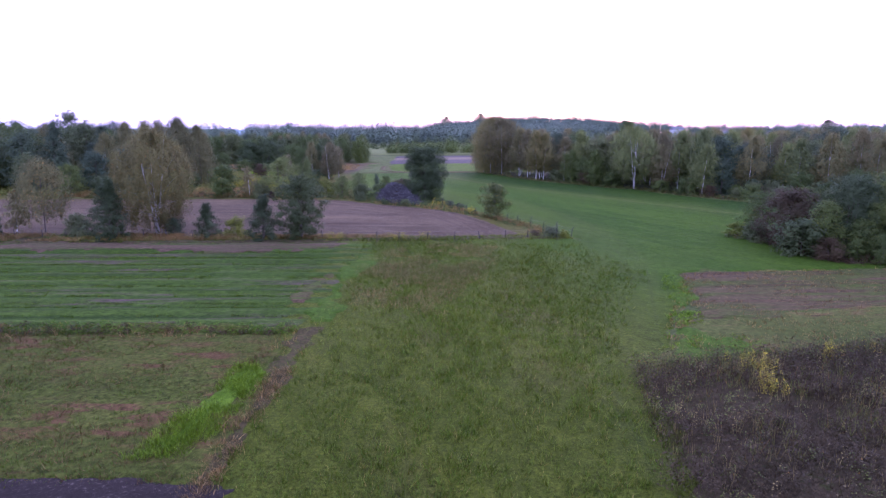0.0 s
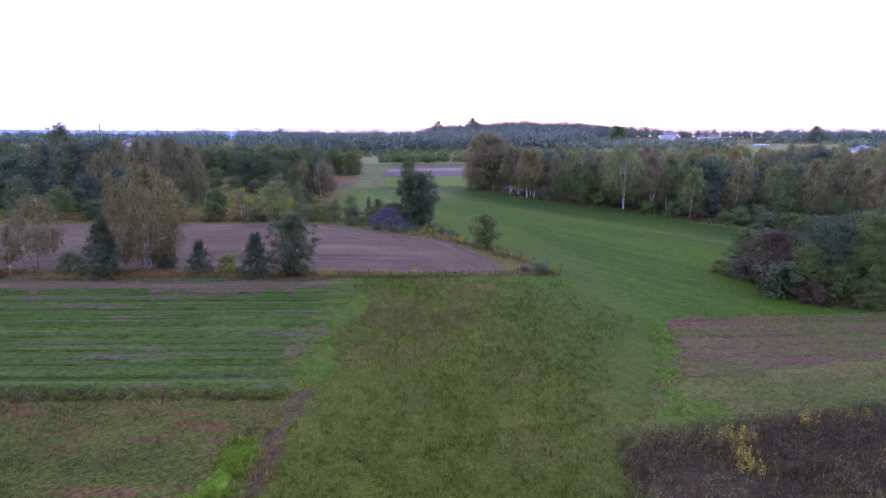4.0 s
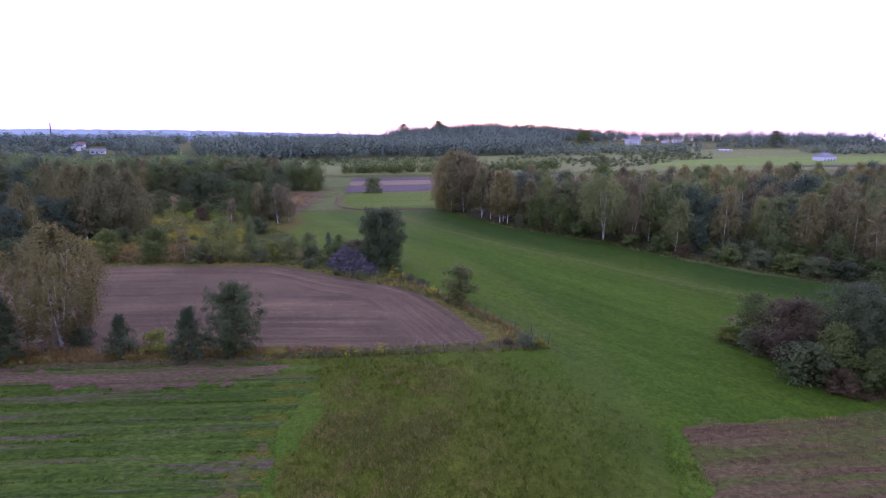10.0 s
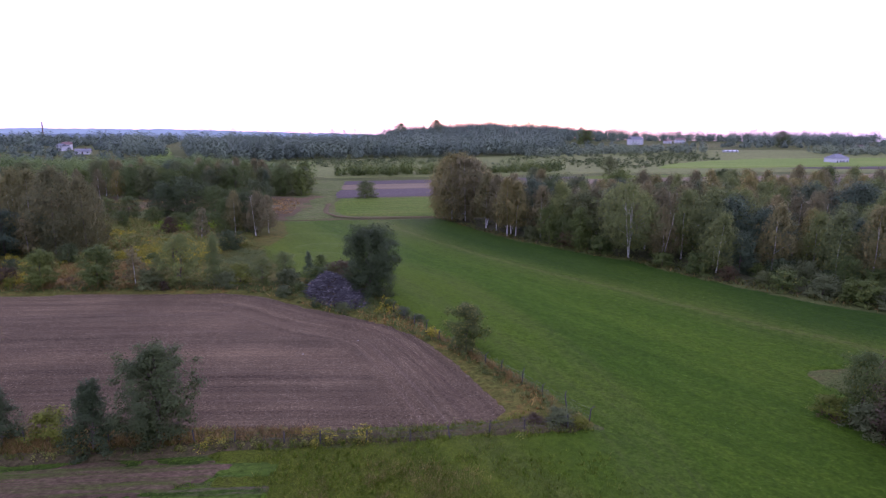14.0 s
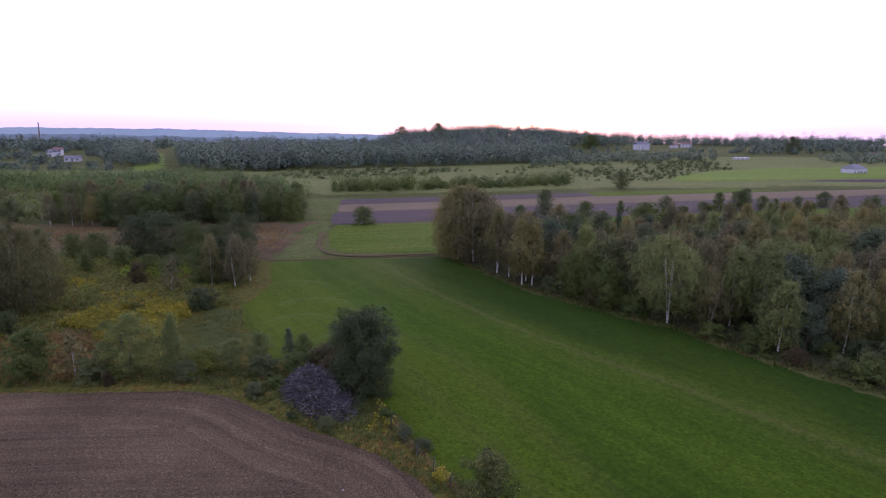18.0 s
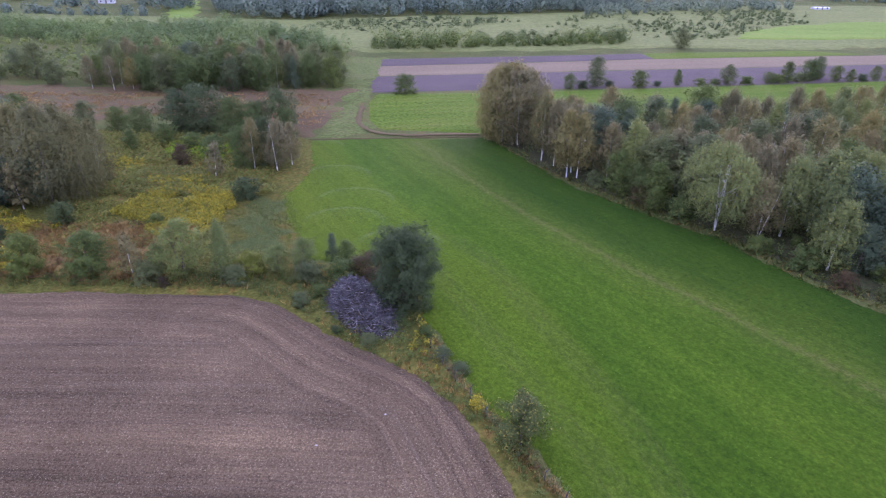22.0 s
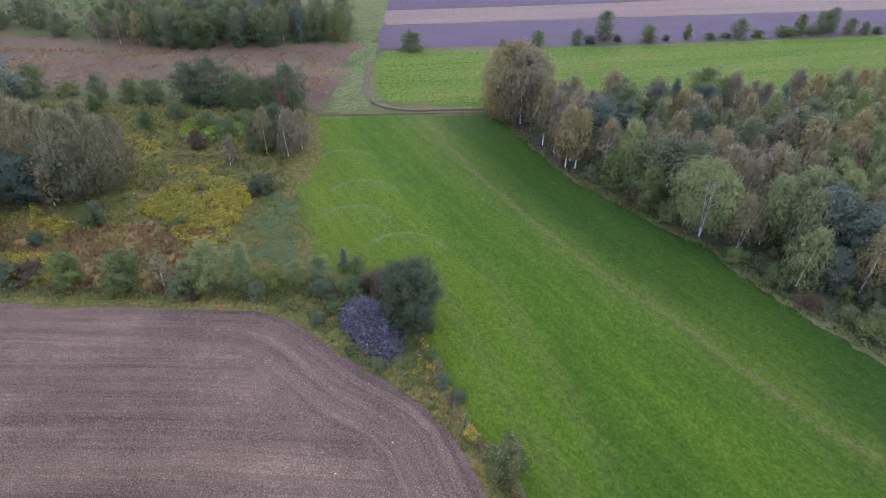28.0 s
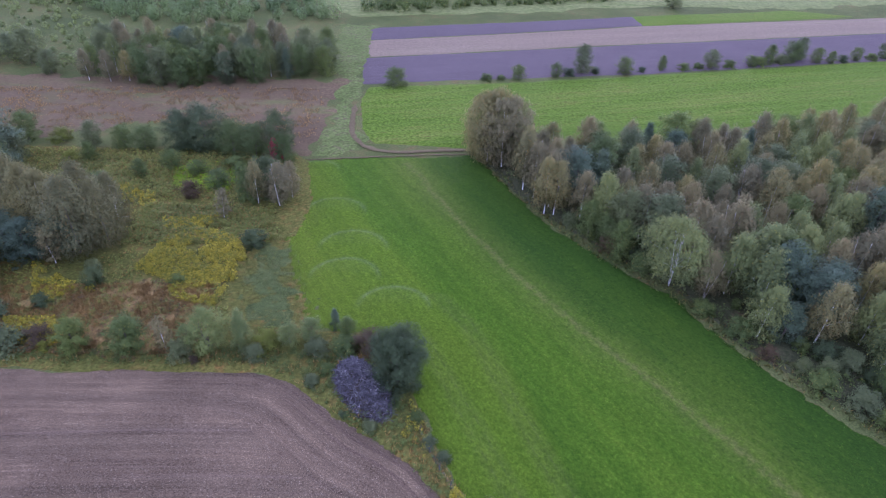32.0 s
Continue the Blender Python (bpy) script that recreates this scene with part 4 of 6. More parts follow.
def tree_meshes(name, seed, H, R, base, shape, clumps, leaves, leaf, spread, droop, bark, leaves_mat, girth, limbs=14, stems=1, lobes=0.55, lean=0.03, aspect=0.6, habit="shell"):
    """The trunk with its limbs, and the crown of many leaf sprays, of one tree."""
    rng = np.random.default_rng(seed)
    tip = np.array([rng.normal() * lean * H, rng.normal() * lean * H, 0])
    weight = np.ones(clumps)
    if habit == "boughs":
        nb, per = max(9, clumps // 6), 6
        clumps = nb * per
        k = np.repeat(np.arange(nb), per)
        ub = ((np.arange(nb) + rng.random(nb)) / nb) ** 0.85
        ab = np.arange(nb) * 2.4 + rng.normal(size=nb) * 0.35
        ln = R * PROFILES[shape](ub) * (1 - lobes * 0.35 + lobes * 0.7 * rng.random(nb))
        f = np.tile(np.linspace(0.32, 1.0, per), nb) + rng.normal(size=clumps) * 0.05
        u, ang, rad = ub[k], ab[k] + rng.normal(size=clumps) * 0.22 * f, ln[k] * f
        rise = rad * (-0.22 + 0.75 * u) * f
        cen = np.stack((rad * np.cos(ang), rad * np.sin(ang), np.minimum(base + (H - base) * 0.93 * u + rise + rng.normal(size=clumps) * 0.055 * H, H * 1.02)), 1) + tip * u[:, None]
        weight = 0.35 + f
    else:
        u = rng.random(clumps) ** 0.92
        ang = rng.random(clumps) * 2 * math.pi
        lob = 1 - lobes * 0.55 + lobes * 1.1 * vnoise(np.cos(ang) * 2.0 + 7 + seed, np.sin(ang) * 2.0 + u * 4.5, seed)
        rad = R * PROFILES[shape](u) * lob * np.where(rng.random(clumps) < 0.62, rng.uniform(0.72, 1.02, clumps), rng.uniform(0.3, 1.2, clumps))
        cen = np.stack((rad * np.cos(ang), rad * np.sin(ang), base + (H - base) * u * (0.93 + 0.1 * lob)), 1) + tip * (u[:, None])
    pieces = []
    tops = []
    for s in range(stems):
        off = np.array([rng.normal(), rng.normal(), 0]) * ((0.35 if habit == "strands" else 0.22) if stems > 1 else 0)
        end = off * (0.1 * H) + tip
        ts = np.linspace(0, 1, 7)
        wob = np.cumsum(rng.normal(size=(7, 3)) * 0.008 * H, 0) * (1, 1, 0)
        line = off * 0.1 + ts[:, None] * (end + off * 0.9) + wob * ts[:, None] + np.stack((0 * ts, 0 * ts, ts * H * 0.93 - 0.15), 1)
        pieces.append(tube(line, girth * (1.12 - ts) ** 1.35 / (1 if stems == 1 else 1.3) + 0.01, 6))
        tops.append(line)
    for k in rng.permutation(clumps)[:limbs]:
        line = tops[k % stems]
        zz = max(0.12 * H, cen[k, 2] * 0.72 - 0.04 * H)
        root = np.array([np.interp(zz, line[:, 2], line[:, j]) for j in range(3)])
        end = root + (cen[k] - root) * (0.5 if H < 7 else 1.0)
        mid = (root + end) / 2 + (0, 0, 0.03 * H)
        thick = 0.55 if habit == "strands" else 1.0
        pieces.append(tube([root, mid, end], [thick * (girth * 0.4 * (1.1 - zz / H) + 0.02), thick * (girth * 0.25 * (1.1 - zz / H) + 0.012), 0.008], 4))
    trunk = mesh_from(name + "_trunk", *joined(pieces), bark, True)
    who = rng.choice(clumps, leaves, p=weight / weight.sum())
    if habit == "strands":
        many = max(20, leaves // (14 if leaf < 0.19 else 6))
        of, strand = rng.integers(0, clumps, many), rng.integers(0, many, leaves)
        who = of[strand]
        pos = (cen[of] + rng.normal(size=(many, 3)) * spread * (1, 1, 0.6))[strand] + rng.normal(size=(leaves, 3)) * 0.09
        pos[:, 2] -= (droop * (1.0 if leaf < 0.19 else 0.75) * rng.uniform(0.4, 1.5, many))[strand] * rng.random(leaves)
        pos[:, :2] *= (1 + 0.03 * (cen[who, 2] - pos[:, 2]))[:, None]
    else:
        pos = cen[who] + rng.normal(size=(leaves, 3)) * spread * (1, 1, 0.65)
        if droop:
            pos[:, 2] -= rng.exponential(droop, leaves) * (0.4 + 0.6 * hash01(who, who * 0, seed))
    pos[:, 2] = np.maximum(pos[:, 2], 0.15 + 0.3 * rng.random(leaves))
    out = pos - np.array([0, 0, base + (H - base) * 0.4])
    out = out / (np.linalg.norm(out, axis=1)[:, None] + 1e-6)
    tuft = pos - cen[who] + (0, 0, 0.15)
    out = 0.7 * out + 0.6 * tuft / (np.linalg.norm(tuft, axis=1)[:, None] + 1e-6)
    v, f, soft = leaf_cloud(rng, pos, leaf, out, aspect, 0.38, 0.45 if habit == "strands" else 0.0)
    crown = mesh_from(name + "_crown", v, f, leaves_mat, True, soft)
    return trunk, crown, H


KINDS = {}


def kind(key, name, category, label, specs):
    KINDS[key] = (name, category, label, [tree_meshes(name, 11 * k + len(key) * 7, *s) for k, s in enumerate(specs)])


kind("birch_near", "birch_tree", "birch", "tall weeping birch with white trunk and thin olive foliage", [
    (14, 4.7, 2.4, "round", 600, 44000, 0.18, 0.36, 2.1, M_BIRCH, L_BIRCH_NEAR, 0.11, 34, 3, 0.6, 0.02, 0.6, "strands"),
    (10.4, 3.0, 3.2, "dome", 300, 14000, 0.17, 0.34, 1.6, M_BARK, L_BIRCH, 0.07, 16, 1, 0.7, 0.03, 0.6, "strands")])
kind("birch", "birch_tree", "birch", "birch with pale trunk and olive-grey foliage", [
    (14, 3.2, 2.9, "birch", 380, 15000, 0.205, 0.535, 1.19, M_BIRCH, L_BIRCH, 0.14, 8, 1, 0.75, 0.03, 0.6, "strands"),
    (13, 3.4, 2.5, "birch", 390, 15400, 0.205, 0.535, 1.27, M_BIRCH, L_BIRCH, 0.13, 8, 2, 0.8, 0.03, 0.6, "strands"),
    (12, 2.8, 2.3, "birch", 320, 12500, 0.2, 0.505, 1.03, M_BIRCH, L_BIRCH_GREEN, 0.12, 7, 1, 0.75, 0.03, 0.6, "strands"),
    (13, 3.2, 2.4, "birch", 370, 15000, 0.205, 0.535, 1.19, M_BIRCH, L_BIRCH_GREEN, 0.13, 8, 1, 0.75, 0.03, 0.6, "strands")])
kind("birch_brown", "birch_tree", "birch", "birch turning autumn brown with a pale trunk", [
    (13, 3.0, 2.6, "birch", 350, 13500, 0.2, 0.535, 1.19, M_BIRCH, L_BIRCH_BROWN, 0.13, 8, 1, 0.75, 0.03, 0.6, "strands"),
    (12, 3.1, 2.3, "birch", 360, 13500, 0.2, 0.535, 1.19, M_BIRCH, L_BIRCH_BROWN, 0.13, 8, 2, 0.8, 0.03, 0.6, "strands")])
kind("big_birch", "birch_tree", "birch", "spreading yellow-green birch with several white stems", [
    (14, 5.9, 2.6, "round", 520, 33000, 0.195, 0.624, 1.11, M_BIRCH, L_BIRCH_GREEN, 0.13, 18, 3, 0.75, 0.03, 0.6, "strands")])
kind("edge_birch", "birch_tree", "birch", "slim birch with bare white lower trunk", [
    (14, 2.7, 3.3, "birch", 300, 11916, 0.238, 0.475, 1.19, M_BIRCH, L_BIRCH, 0.115, 7, 1, 0.7, 0.03, 0.6, "strands"),
    (13, 2.5, 3.15, "birch", 285, 10662, 0.238, 0.475, 1.11, M_BIRCH, L_BIRCH_BROWN, 0.105, 7, 1, 0.7, 0.03, 0.6, "strands")])
kind("dark_young", "young_tree", "tree", "dense dark green young deciduous tree", [
    (8, 3.3, 0.4, "cone", 330, 18000, 0.155, 0.25, 0.1, M_BARK, L_DARK, 0.1, 30, 1, 0.6, 0.01, 0.6, "boughs"),
    (8, 3.2, 0.7, "oval", 330, 22000, 0.155, 0.28, 0.1, M_BARK, L_DARK, 0.12, 34, 1, 0.6, 0.01, 0.6, "boughs"),
    (5, 2.2, 0.3, "cone", 260, 10000, 0.125, 0.19, 0.08, M_BARK, L_DARK, 0.07, 22, 1, 0.5, 0.01, 0.6, "boughs")])
kind("young_oak", "young_tree", "tree", "compact round young tree with blue-green leaves", [
    (6.4, 2.5, 0.8, "round", 240, 12000, 0.19, 0.32, 0.1, M_BARK, L_MID, 0.09, 24, 1, 0.6, 0.02, 0.6, "boughs")])
kind("feather", "poplar_sapling", "tree", "airy light green young tree with upright branches", [
    (8.6, 2.9, 0.6, "oval", 260, 13000, 0.18, 0.34, 0.2, M_BARK, L_FEATHER, 0.07, 36, 3, 0.9, 0.03, 0.45, "boughs"),
    (8.8, 2.1, 0.5, "cone", 200, 10000, 0.18, 0.3, 0.2, M_BARK, L_FEATHER, 0.07, 30, 2, 0.9, 0.03, 0.45, "boughs")])
kind("dark_round", "oak_tree", "oak", "dense round dark green oak at a field corner", [
    (12, 4.9, 0.4, "dome", 420, 42000, 0.23, 0.52, 0.12, M_BARK, L_DARK, 0.28, 30, 1, 0.4, 0.005, 0.6, "boughs")])
kind("dark", "broadleaf_tree", "tree", "dark green broadleaf tree in a wood", [
    (12, 4.0, 1.0, "round", 264, 9000, 0.29, 0.52, 0.2, M_BARK, L_WOOD, 0.16, 9, 1, 0.8, 0.03, 0.6, "boughs"),
    (12, 3.6, 1.0, "oval", 264, 8500, 0.29, 0.52, 0.2, M_BARK, L_WOOD, 0.15, 9, 1, 0.8, 0.03, 0.6, "boughs")])
kind("mid", "broadleaf_tree", "tree", "green broadleaf tree with loose crown", [
    (10, 3.7, 0.6, "round", 258, 9000, 0.25, 0.46, 0.25, M_BARK, L_MID, 0.12, 10, 1, 0.85, 0.03, 0.6, "boughs"),
    (10, 3.2, 0.5, "oval", 258, 8500, 0.25, 0.45, 0.25, M_BARK, L_MID, 0.11, 10, 1, 0.85, 0.03, 0.6, "boughs"),
    (10, 3.4, 0.6, "round", 258, 8500, 0.25, 0.46, 0.3, M_BARK, L_WILLOW, 0.11, 10, 1, 0.85, 0.03, 0.6, "boughs")])
kind("pine", "pine_tree", "pine", "dark blue-green pine with dense needles", [
    (11, 3.3, 0.8, "cone", 252, 9000, 0.25, 0.4, 0.05, M_BARK, L_PINE, 0.14, 10, 1, 0.7, 0.03, 0.4, "boughs"),
    (9, 3.3, 0.6, "oval", 252, 8500, 0.25, 0.42, 0.05, M_BARK, L_PINE, 0.13, 10, 1, 0.7, 0.03, 0.4, "boughs")])
kind("grove", "birch_tree", "birch", "bushy olive-brown birch in a grove", [
    (16, 4.4, 1.05, "birch", 570, 23000, 0.2, 0.624, 1.35, M_BARK, L_GROVE, 0.1, 8, 1, 0.75, 0.03, 0.6, "strands"),
    (15, 4.2, 0.9, "birch", 570, 23000, 0.2, 0.624, 1.27, M_BIRCH, L_GROVE, 0.09, 8, 2, 0.75, 0.03, 0.6, "strands")])
kind("willow", "willow_bush", "willow", "large rounded grey-green willow bush", [
    (9, 4.6, 0.3, "shrub", 348, 13500, 0.25, 0.48, 0.15, M_BARK, L_WILLOW, 0.1, 10, 3, 0.7, 0.03, 0.5, "boughs"),
    (9, 4.8, 0.3, "round", 348, 13500, 0.25, 0.48, 0.1, M_BARK, L_DARK, 0.1, 10, 3, 0.7, 0.03, 0.5, "boughs")])
kind("shrub", "shrub", "shrub", "green shrub at the edge of a field", [
    (3, 1.8, 0.1, "shrub", 132, 3517, 0.19, 0.24, 0.1, M_BARK, L_MID, 0.04, 8, 1, 0.95, 0.03, 0.6, "boughs"),
    (3, 1.6, 0.1, "round", 126, 3310, 0.19, 0.24, 0.1, M_BARK, L_DARK, 0.04, 8, 1, 0.95, 0.03, 0.6, "boughs"),
    (3, 1.7, 0.1, "shrub", 132, 3310, 0.19, 0.26, 0.15, M_BARK, L_WOOD, 0.04, 8, 1, 0.95, 0.03, 0.6, "boughs")])
kind("yellow_shrub", "yellow_shrub", "shrub", "bright yellow-green small shrub", [
    (2.7, 1.4, 0.1, "shrub", 102, 2600, 0.16, 0.22, 0.1, M_BARK, L_YELLOW, 0.04, 8, 1, 0.95, 0.03, 0.6, "boughs")])
kind("russet_shrub", "russet_shrub", "shrub", "bushy shrub with russet-brown leaves", [
    (6, 3.0, 0.2, "oval", 330, 14400, 0.16, 0.3, 0.1, M_BARK, L_RUSSET, 0.08, 14, 1, 0.8, 0.03, 0.6, "boughs"),
    (3, 1.8, 0.15, "shrub", 138, 3960, 0.15, 0.25, 0.1, M_BARK, L_RUSSET, 0.04, 8, 1, 0.95, 0.03, 0.6, "boughs")])
kind("thicket", "thicket_bush", "bush", "large dense dark green thicket bush", [
    (9, 4.6, 0.3, "round", 330, 26000, 0.17, 0.4, 0.15, M_BARK, L_DARK, 0.12, 14, 4, 0.9, 0.03, 0.6, "boughs"),
    (9, 4.2, 0.3, "shrub", 318, 25000, 0.17, 0.4, 0.2, M_BARK, L_MID, 0.12, 14, 4, 0.9, 0.03, 0.6, "boughs")])
kind("loose_round", "small_tree", "tree", "small loose-crowned tree beside the fence", [
    (6, 2.5, 0.9, "round", 138, 9500, 0.18, 0.32, 0.15, M_BARK, L_LOOSE, 0.09, 24, 2, 0.95, 0.03, 0.6, "boughs")])
kind("sapling", "birch_sapling", "birch", "thin birch sapling with sparse leaves", [
    (6, 1.2, 1.2, "birch", 90, 1630, 0.238, 0.356, 0.55, M_BIRCH, L_BIRCH_BROWN, 0.07, 7, 1, 0.6, 0.03, 0.6, "strands")])
kind("clump", "birch_tree", "birch", "birch in a dense brown-green clump", [
    (18, 5.2, 1.2, "round", 540, 22579, 0.249, 0.653, 1.35, M_BIRCH, L_BIRCH, 0.13, 6, 1, 0.7, 0.03, 0.6, "strands"),
    (17, 4.9, 1.5, "round", 510, 21324, 0.249, 0.653, 1.35, M_BIRCH, L_BIRCH_BROWN, 0.13, 6, 1, 0.7, 0.03, 0.6, "strands")])

rng = np.random.default_rng(5)
PLANTED = []


def plant(key, x, y, h, group="", pick=None, wide=1.0, label=""):
    name, category, text, protos = KINDS[key]
    trunk, crown, H = protos[int(rng.integers(len(protos))) if pick is None else pick % len(protos)]
    s = h / H
    t = thing(name, label or text, category, group)
    t.matrix_basis = pose(x, y, float(land(x, y)) - 0.02, 0, 0, rng.uniform(0, 360)) @ Matrix.Diagonal((s * wide, s * wide, s, 1))
    part("trunk", trunk, None, t)
    part("crown", crown, None, t)
    PLANTED.append((x, y))
    return t


# the row along the front fence
G = "trees along the front fence"
plant("birch_near", -39, 83, 14.1, G, 0)
plant("birch_near", -54, 82.5, 10.4, G, 1)
plant("dark_young", -43, 78.6, 7.9, G, 0)
plant("dark_young", -31, 80, 4.8, G, 2)
plant("yellow_shrub", -27.4, 80.2, 2.8, G)
plant("dark_young", -23.2, 78.4, 6.0, G, 2)
plant("dark_young", -18.5, 79.4, 8.3, G, 1)
plant("sapling", -57.5, 82, 6, G)
plant("shrub", -48, 80, 3.2, G, 2)
plant("shrub", -36.5, 82.5, 2.4, G, 1)
plant("shrub", -60, 80.5, 3, G, 1)
plant("birch", -66, 83, 11, G, 0)
plant("dark_young", -73, 81, 7, G, 0)

# hedge between the ploughed field and the fallow ground, with the oak
G = "hedge behind the ploughed field"
for key, x, y, h, w, k in (("young_oak", -55.2, 130, 6.0, 1.0, 0), ("young_oak", -46.6, 130, 6.6, 1.0, 0), ("feather", -34.2, 130.4, 8.6, 1.15, 0), ("feather", -28.9, 130.6, 8.6, 1.0, 1), ("feather", -37.5, 131.5, 4.6, 1.1, 0),
                           ("yellow_shrub", -25, 131.5, 3.4, 1.3, 0), ("feather", -21.5, 132, 4.4, 1.3, 0), ("feather", -18.2, 133, 5.2, 1.1, 0), ("pine", -14.6, 136, 4.6, 0.95, 0), ("mid", -12.5, 134, 4.4, 1.1, 1),
                           ("shrub", -17, 130, 2.8, 1.2, 2), ("shrub", -12.5, 130.5, 3.0, 1.3, 0), ("russet_shrub", -9, 131, 3.8, 1.2, 1), ("sapling", -41, 130.5, 6.4, 1.0, 0), ("shrub", -38.5, 129, 3.0, 1.1, 2),
                           ("russet_shrub", -62, 132, 3.0, 1.3, 1), ("shrub", -66, 130, 4.0, 1.3, 2), ("shrub", -72, 131, 4.4, 1.3, 1), ("yellow_shrub", -60, 130, 1.8, 1.0, 0), ("russet_shrub", -35.5, 127.6, 1.6, 0.8, 1),
                           ("shrub", -26.5, 129, 2.6, 1.2, 2), ("shrub", -14.5, 126, 1.5, 1.3, 0), ("shrub", -16.5, 123.5, 1.8, 1.2, 2), ("shrub", -11.2, 117.2, 1.0, 1.2, 1), ("shrub", -7, 115, 1.4, 1.4, 2),
                           ("shrub", 3.2, 110, 1.1, 1.7, 2), ("shrub", 1.2, 112.5, 1.4, 1.4, 2), ("shrub", -0.6, 117, 1.2, 1.6, 0), ("shrub", 14.3, 80.8, 1.5, 1.4, 2), ("yellow_shrub", 16, 80.2, 1.1, 1.2, 0), ("russet_shrub", 12.4, 81, 1.0, 1.2, 1),
                           ("mid", -80, 132, 7, 1.0, 0), ("dark", -90, 134, 9, 1.0, 0), ("shrub", -45, 148, 2.0, 1.2, 0)):
    plant(key, x, y, h, G, k, w)
plant("dark_round", -3.6, 123.4, 10.5, "", 0, 0.91)
plant("loose_round", 8.3, 98.8, 5.6, "", 0)

# fallow ground: lone bushes and groups
G = "bushes on the fallow ground"
for key, x, y, h, w, k in (("shrub", -34, 160, 4.2, 1.0, 1), ("shrub", -59.5, 147, 4.0, 0.9, 1), ("sapling", -43, 170.5, 7.5, 1.0, 0), ("birch", -37.5, 178, 10.5, 0.9, 0), ("willow", -40, 179, 8.5, 0.6, 0),
                           ("birch_brown", -32.5, 177, 10.5, 1.15, 1), ("willow", -36, 182, 9.5, 0.7, 1), ("birch_brown", -30.5, 181, 9, 1.0, 0), ("russet_shrub", -53, 180, 4.2, 1.0, 0), ("mid", -48, 184, 5.5, 1.3, 2),
                           ("willow", -58, 207, 11, 1.05, 1), ("willow", -63.5, 206, 10, 0.9, 1), ("willow", -50, 204, 9, 0.9, 0), ("willow", -44, 203, 8.5, 0.9, 0), ("willow", -38.5, 205, 10.8, 0.85, 1), ("willow", -36, 199, 8, 0.7, 0),
                           ("mid", -73, 205, 6.5, 1.4, 2), ("mid", -79, 206, 6, 1.2, 0), ("dark", -86, 205, 7.5, 1.1, 0), ("mid", -84, 198, 5, 1.2, 1), ("mid", -62, 194, 5, 1.4, 0), ("mid", -68, 190, 4.5, 1.4, 1), ("mid", -55, 191, 4, 1.6, 0), ("shrub", -47, 195, 3, 1.6, 0),
                           ("mid", -105, 209, 8, 1.2, 0), ("mid", -112, 206, 9, 1.2, 1), ("dark", -101, 197, 9, 1.1, 0), ("dark", -108, 194, 10, 1.1, 1), ("yellow_shrub", -96, 209, 3.6, 1.4, 0), ("shrub", -76, 184, 3.5, 1.4, 0), ("yellow_shrub", -88, 197, 3, 1.2, 0),
                           ("shrub", -66, 141, 2.4, 1.2, 1), ("shrub", -72, 138, 3, 1.2, 2), ("shrub", -62, 152, 2.2, 1.2, 2)):
    plant(key, x, y, h, G, k, w)
red_bush = plant("shrub", -37.6, 199.2, 6.0, "", 0, 0.5, "small tree with bright red autumn leaves")
next(c for c in red_bush.children if c.name.startswith("crown")).data = tree_meshes("red_tree", 3, 3, 1.5, 0.8, "round", 40, 700, 0.34, 0.3, 0.1, M_BARK, L_RED, 0.04, 8)[1]

G = "grove beside the fallow ground"
for key, x, y, h, w, k in (("grove", -67, 157, 17, 1.1, 0), ("grove", -73, 160, 16, 1.0, 1), ("grove", -62.5, 160, 15, 0.9, 0), ("pine", -75, 154.5, 9, 1.3, 1), ("pine", -80, 156, 9.5, 1.3, 1), ("sapling", -70, 153.6, 8, 1.1, 0),
                           ("grove", -78, 163, 16, 1.0, 1), ("grove", -69, 166, 15, 1.0, 0), ("pine", -86, 157, 10, 1.2, 0), ("grove", -64, 168, 12, 0.9, 1), ("pine", -71, 158, 8, 1.2, 1), ("pine", -84, 150, 11, 1.2, 0), ("grove", -80, 147, 13, 1.0, 1),
                           ("pine", -79, 141, 9, 1.2, 1), ("pine", -86, 140, 10, 1.2, 0), ("birch", -75, 143, 9, 0.8, 0), ("grove", -86, 169, 16, 1.0, 0)):
    plant(key, x, y, h, G, k, w)


def scatter(poly, gap, tries=4000, keep_off=None):
    """Places inside a polygon, at least gap apart and off what is planted."""
    p = np.array(poly, float)
    (x0, y0), (x1, y1) = p.min(0), p.max(0)
    c = np.stack((rng.uniform(x0, x1, tries), rng.uniform(y0, y1, tries)), 1)
    c = c[inside(poly, c[:, 0], c[:, 1]) > 0]
    have = np.array(PLANTED)
    got = []
    for q in c:
        if len(have) and np.min(np.hypot(*(have - q).T)) < gap * (keep_off or 0.8):
            continue
        if got and np.min(np.hypot(*(np.array(got) - q).T)) < gap:
            continue
        got.append(q)
    return got


def wood(poly, gap, group, mix, lo, hi, tries=4000):
    keys = [m[0] for m in mix]
    w = np.cumsum([m[1] for m in mix])
    for x, y in scatter(poly, gap, tries):
        plant(keys[int(np.searchsorted(w, rng.random() * w[-1]))], x, y, rng.uniform(lo, hi), group, None, rng.uniform(0.9, 1.15))


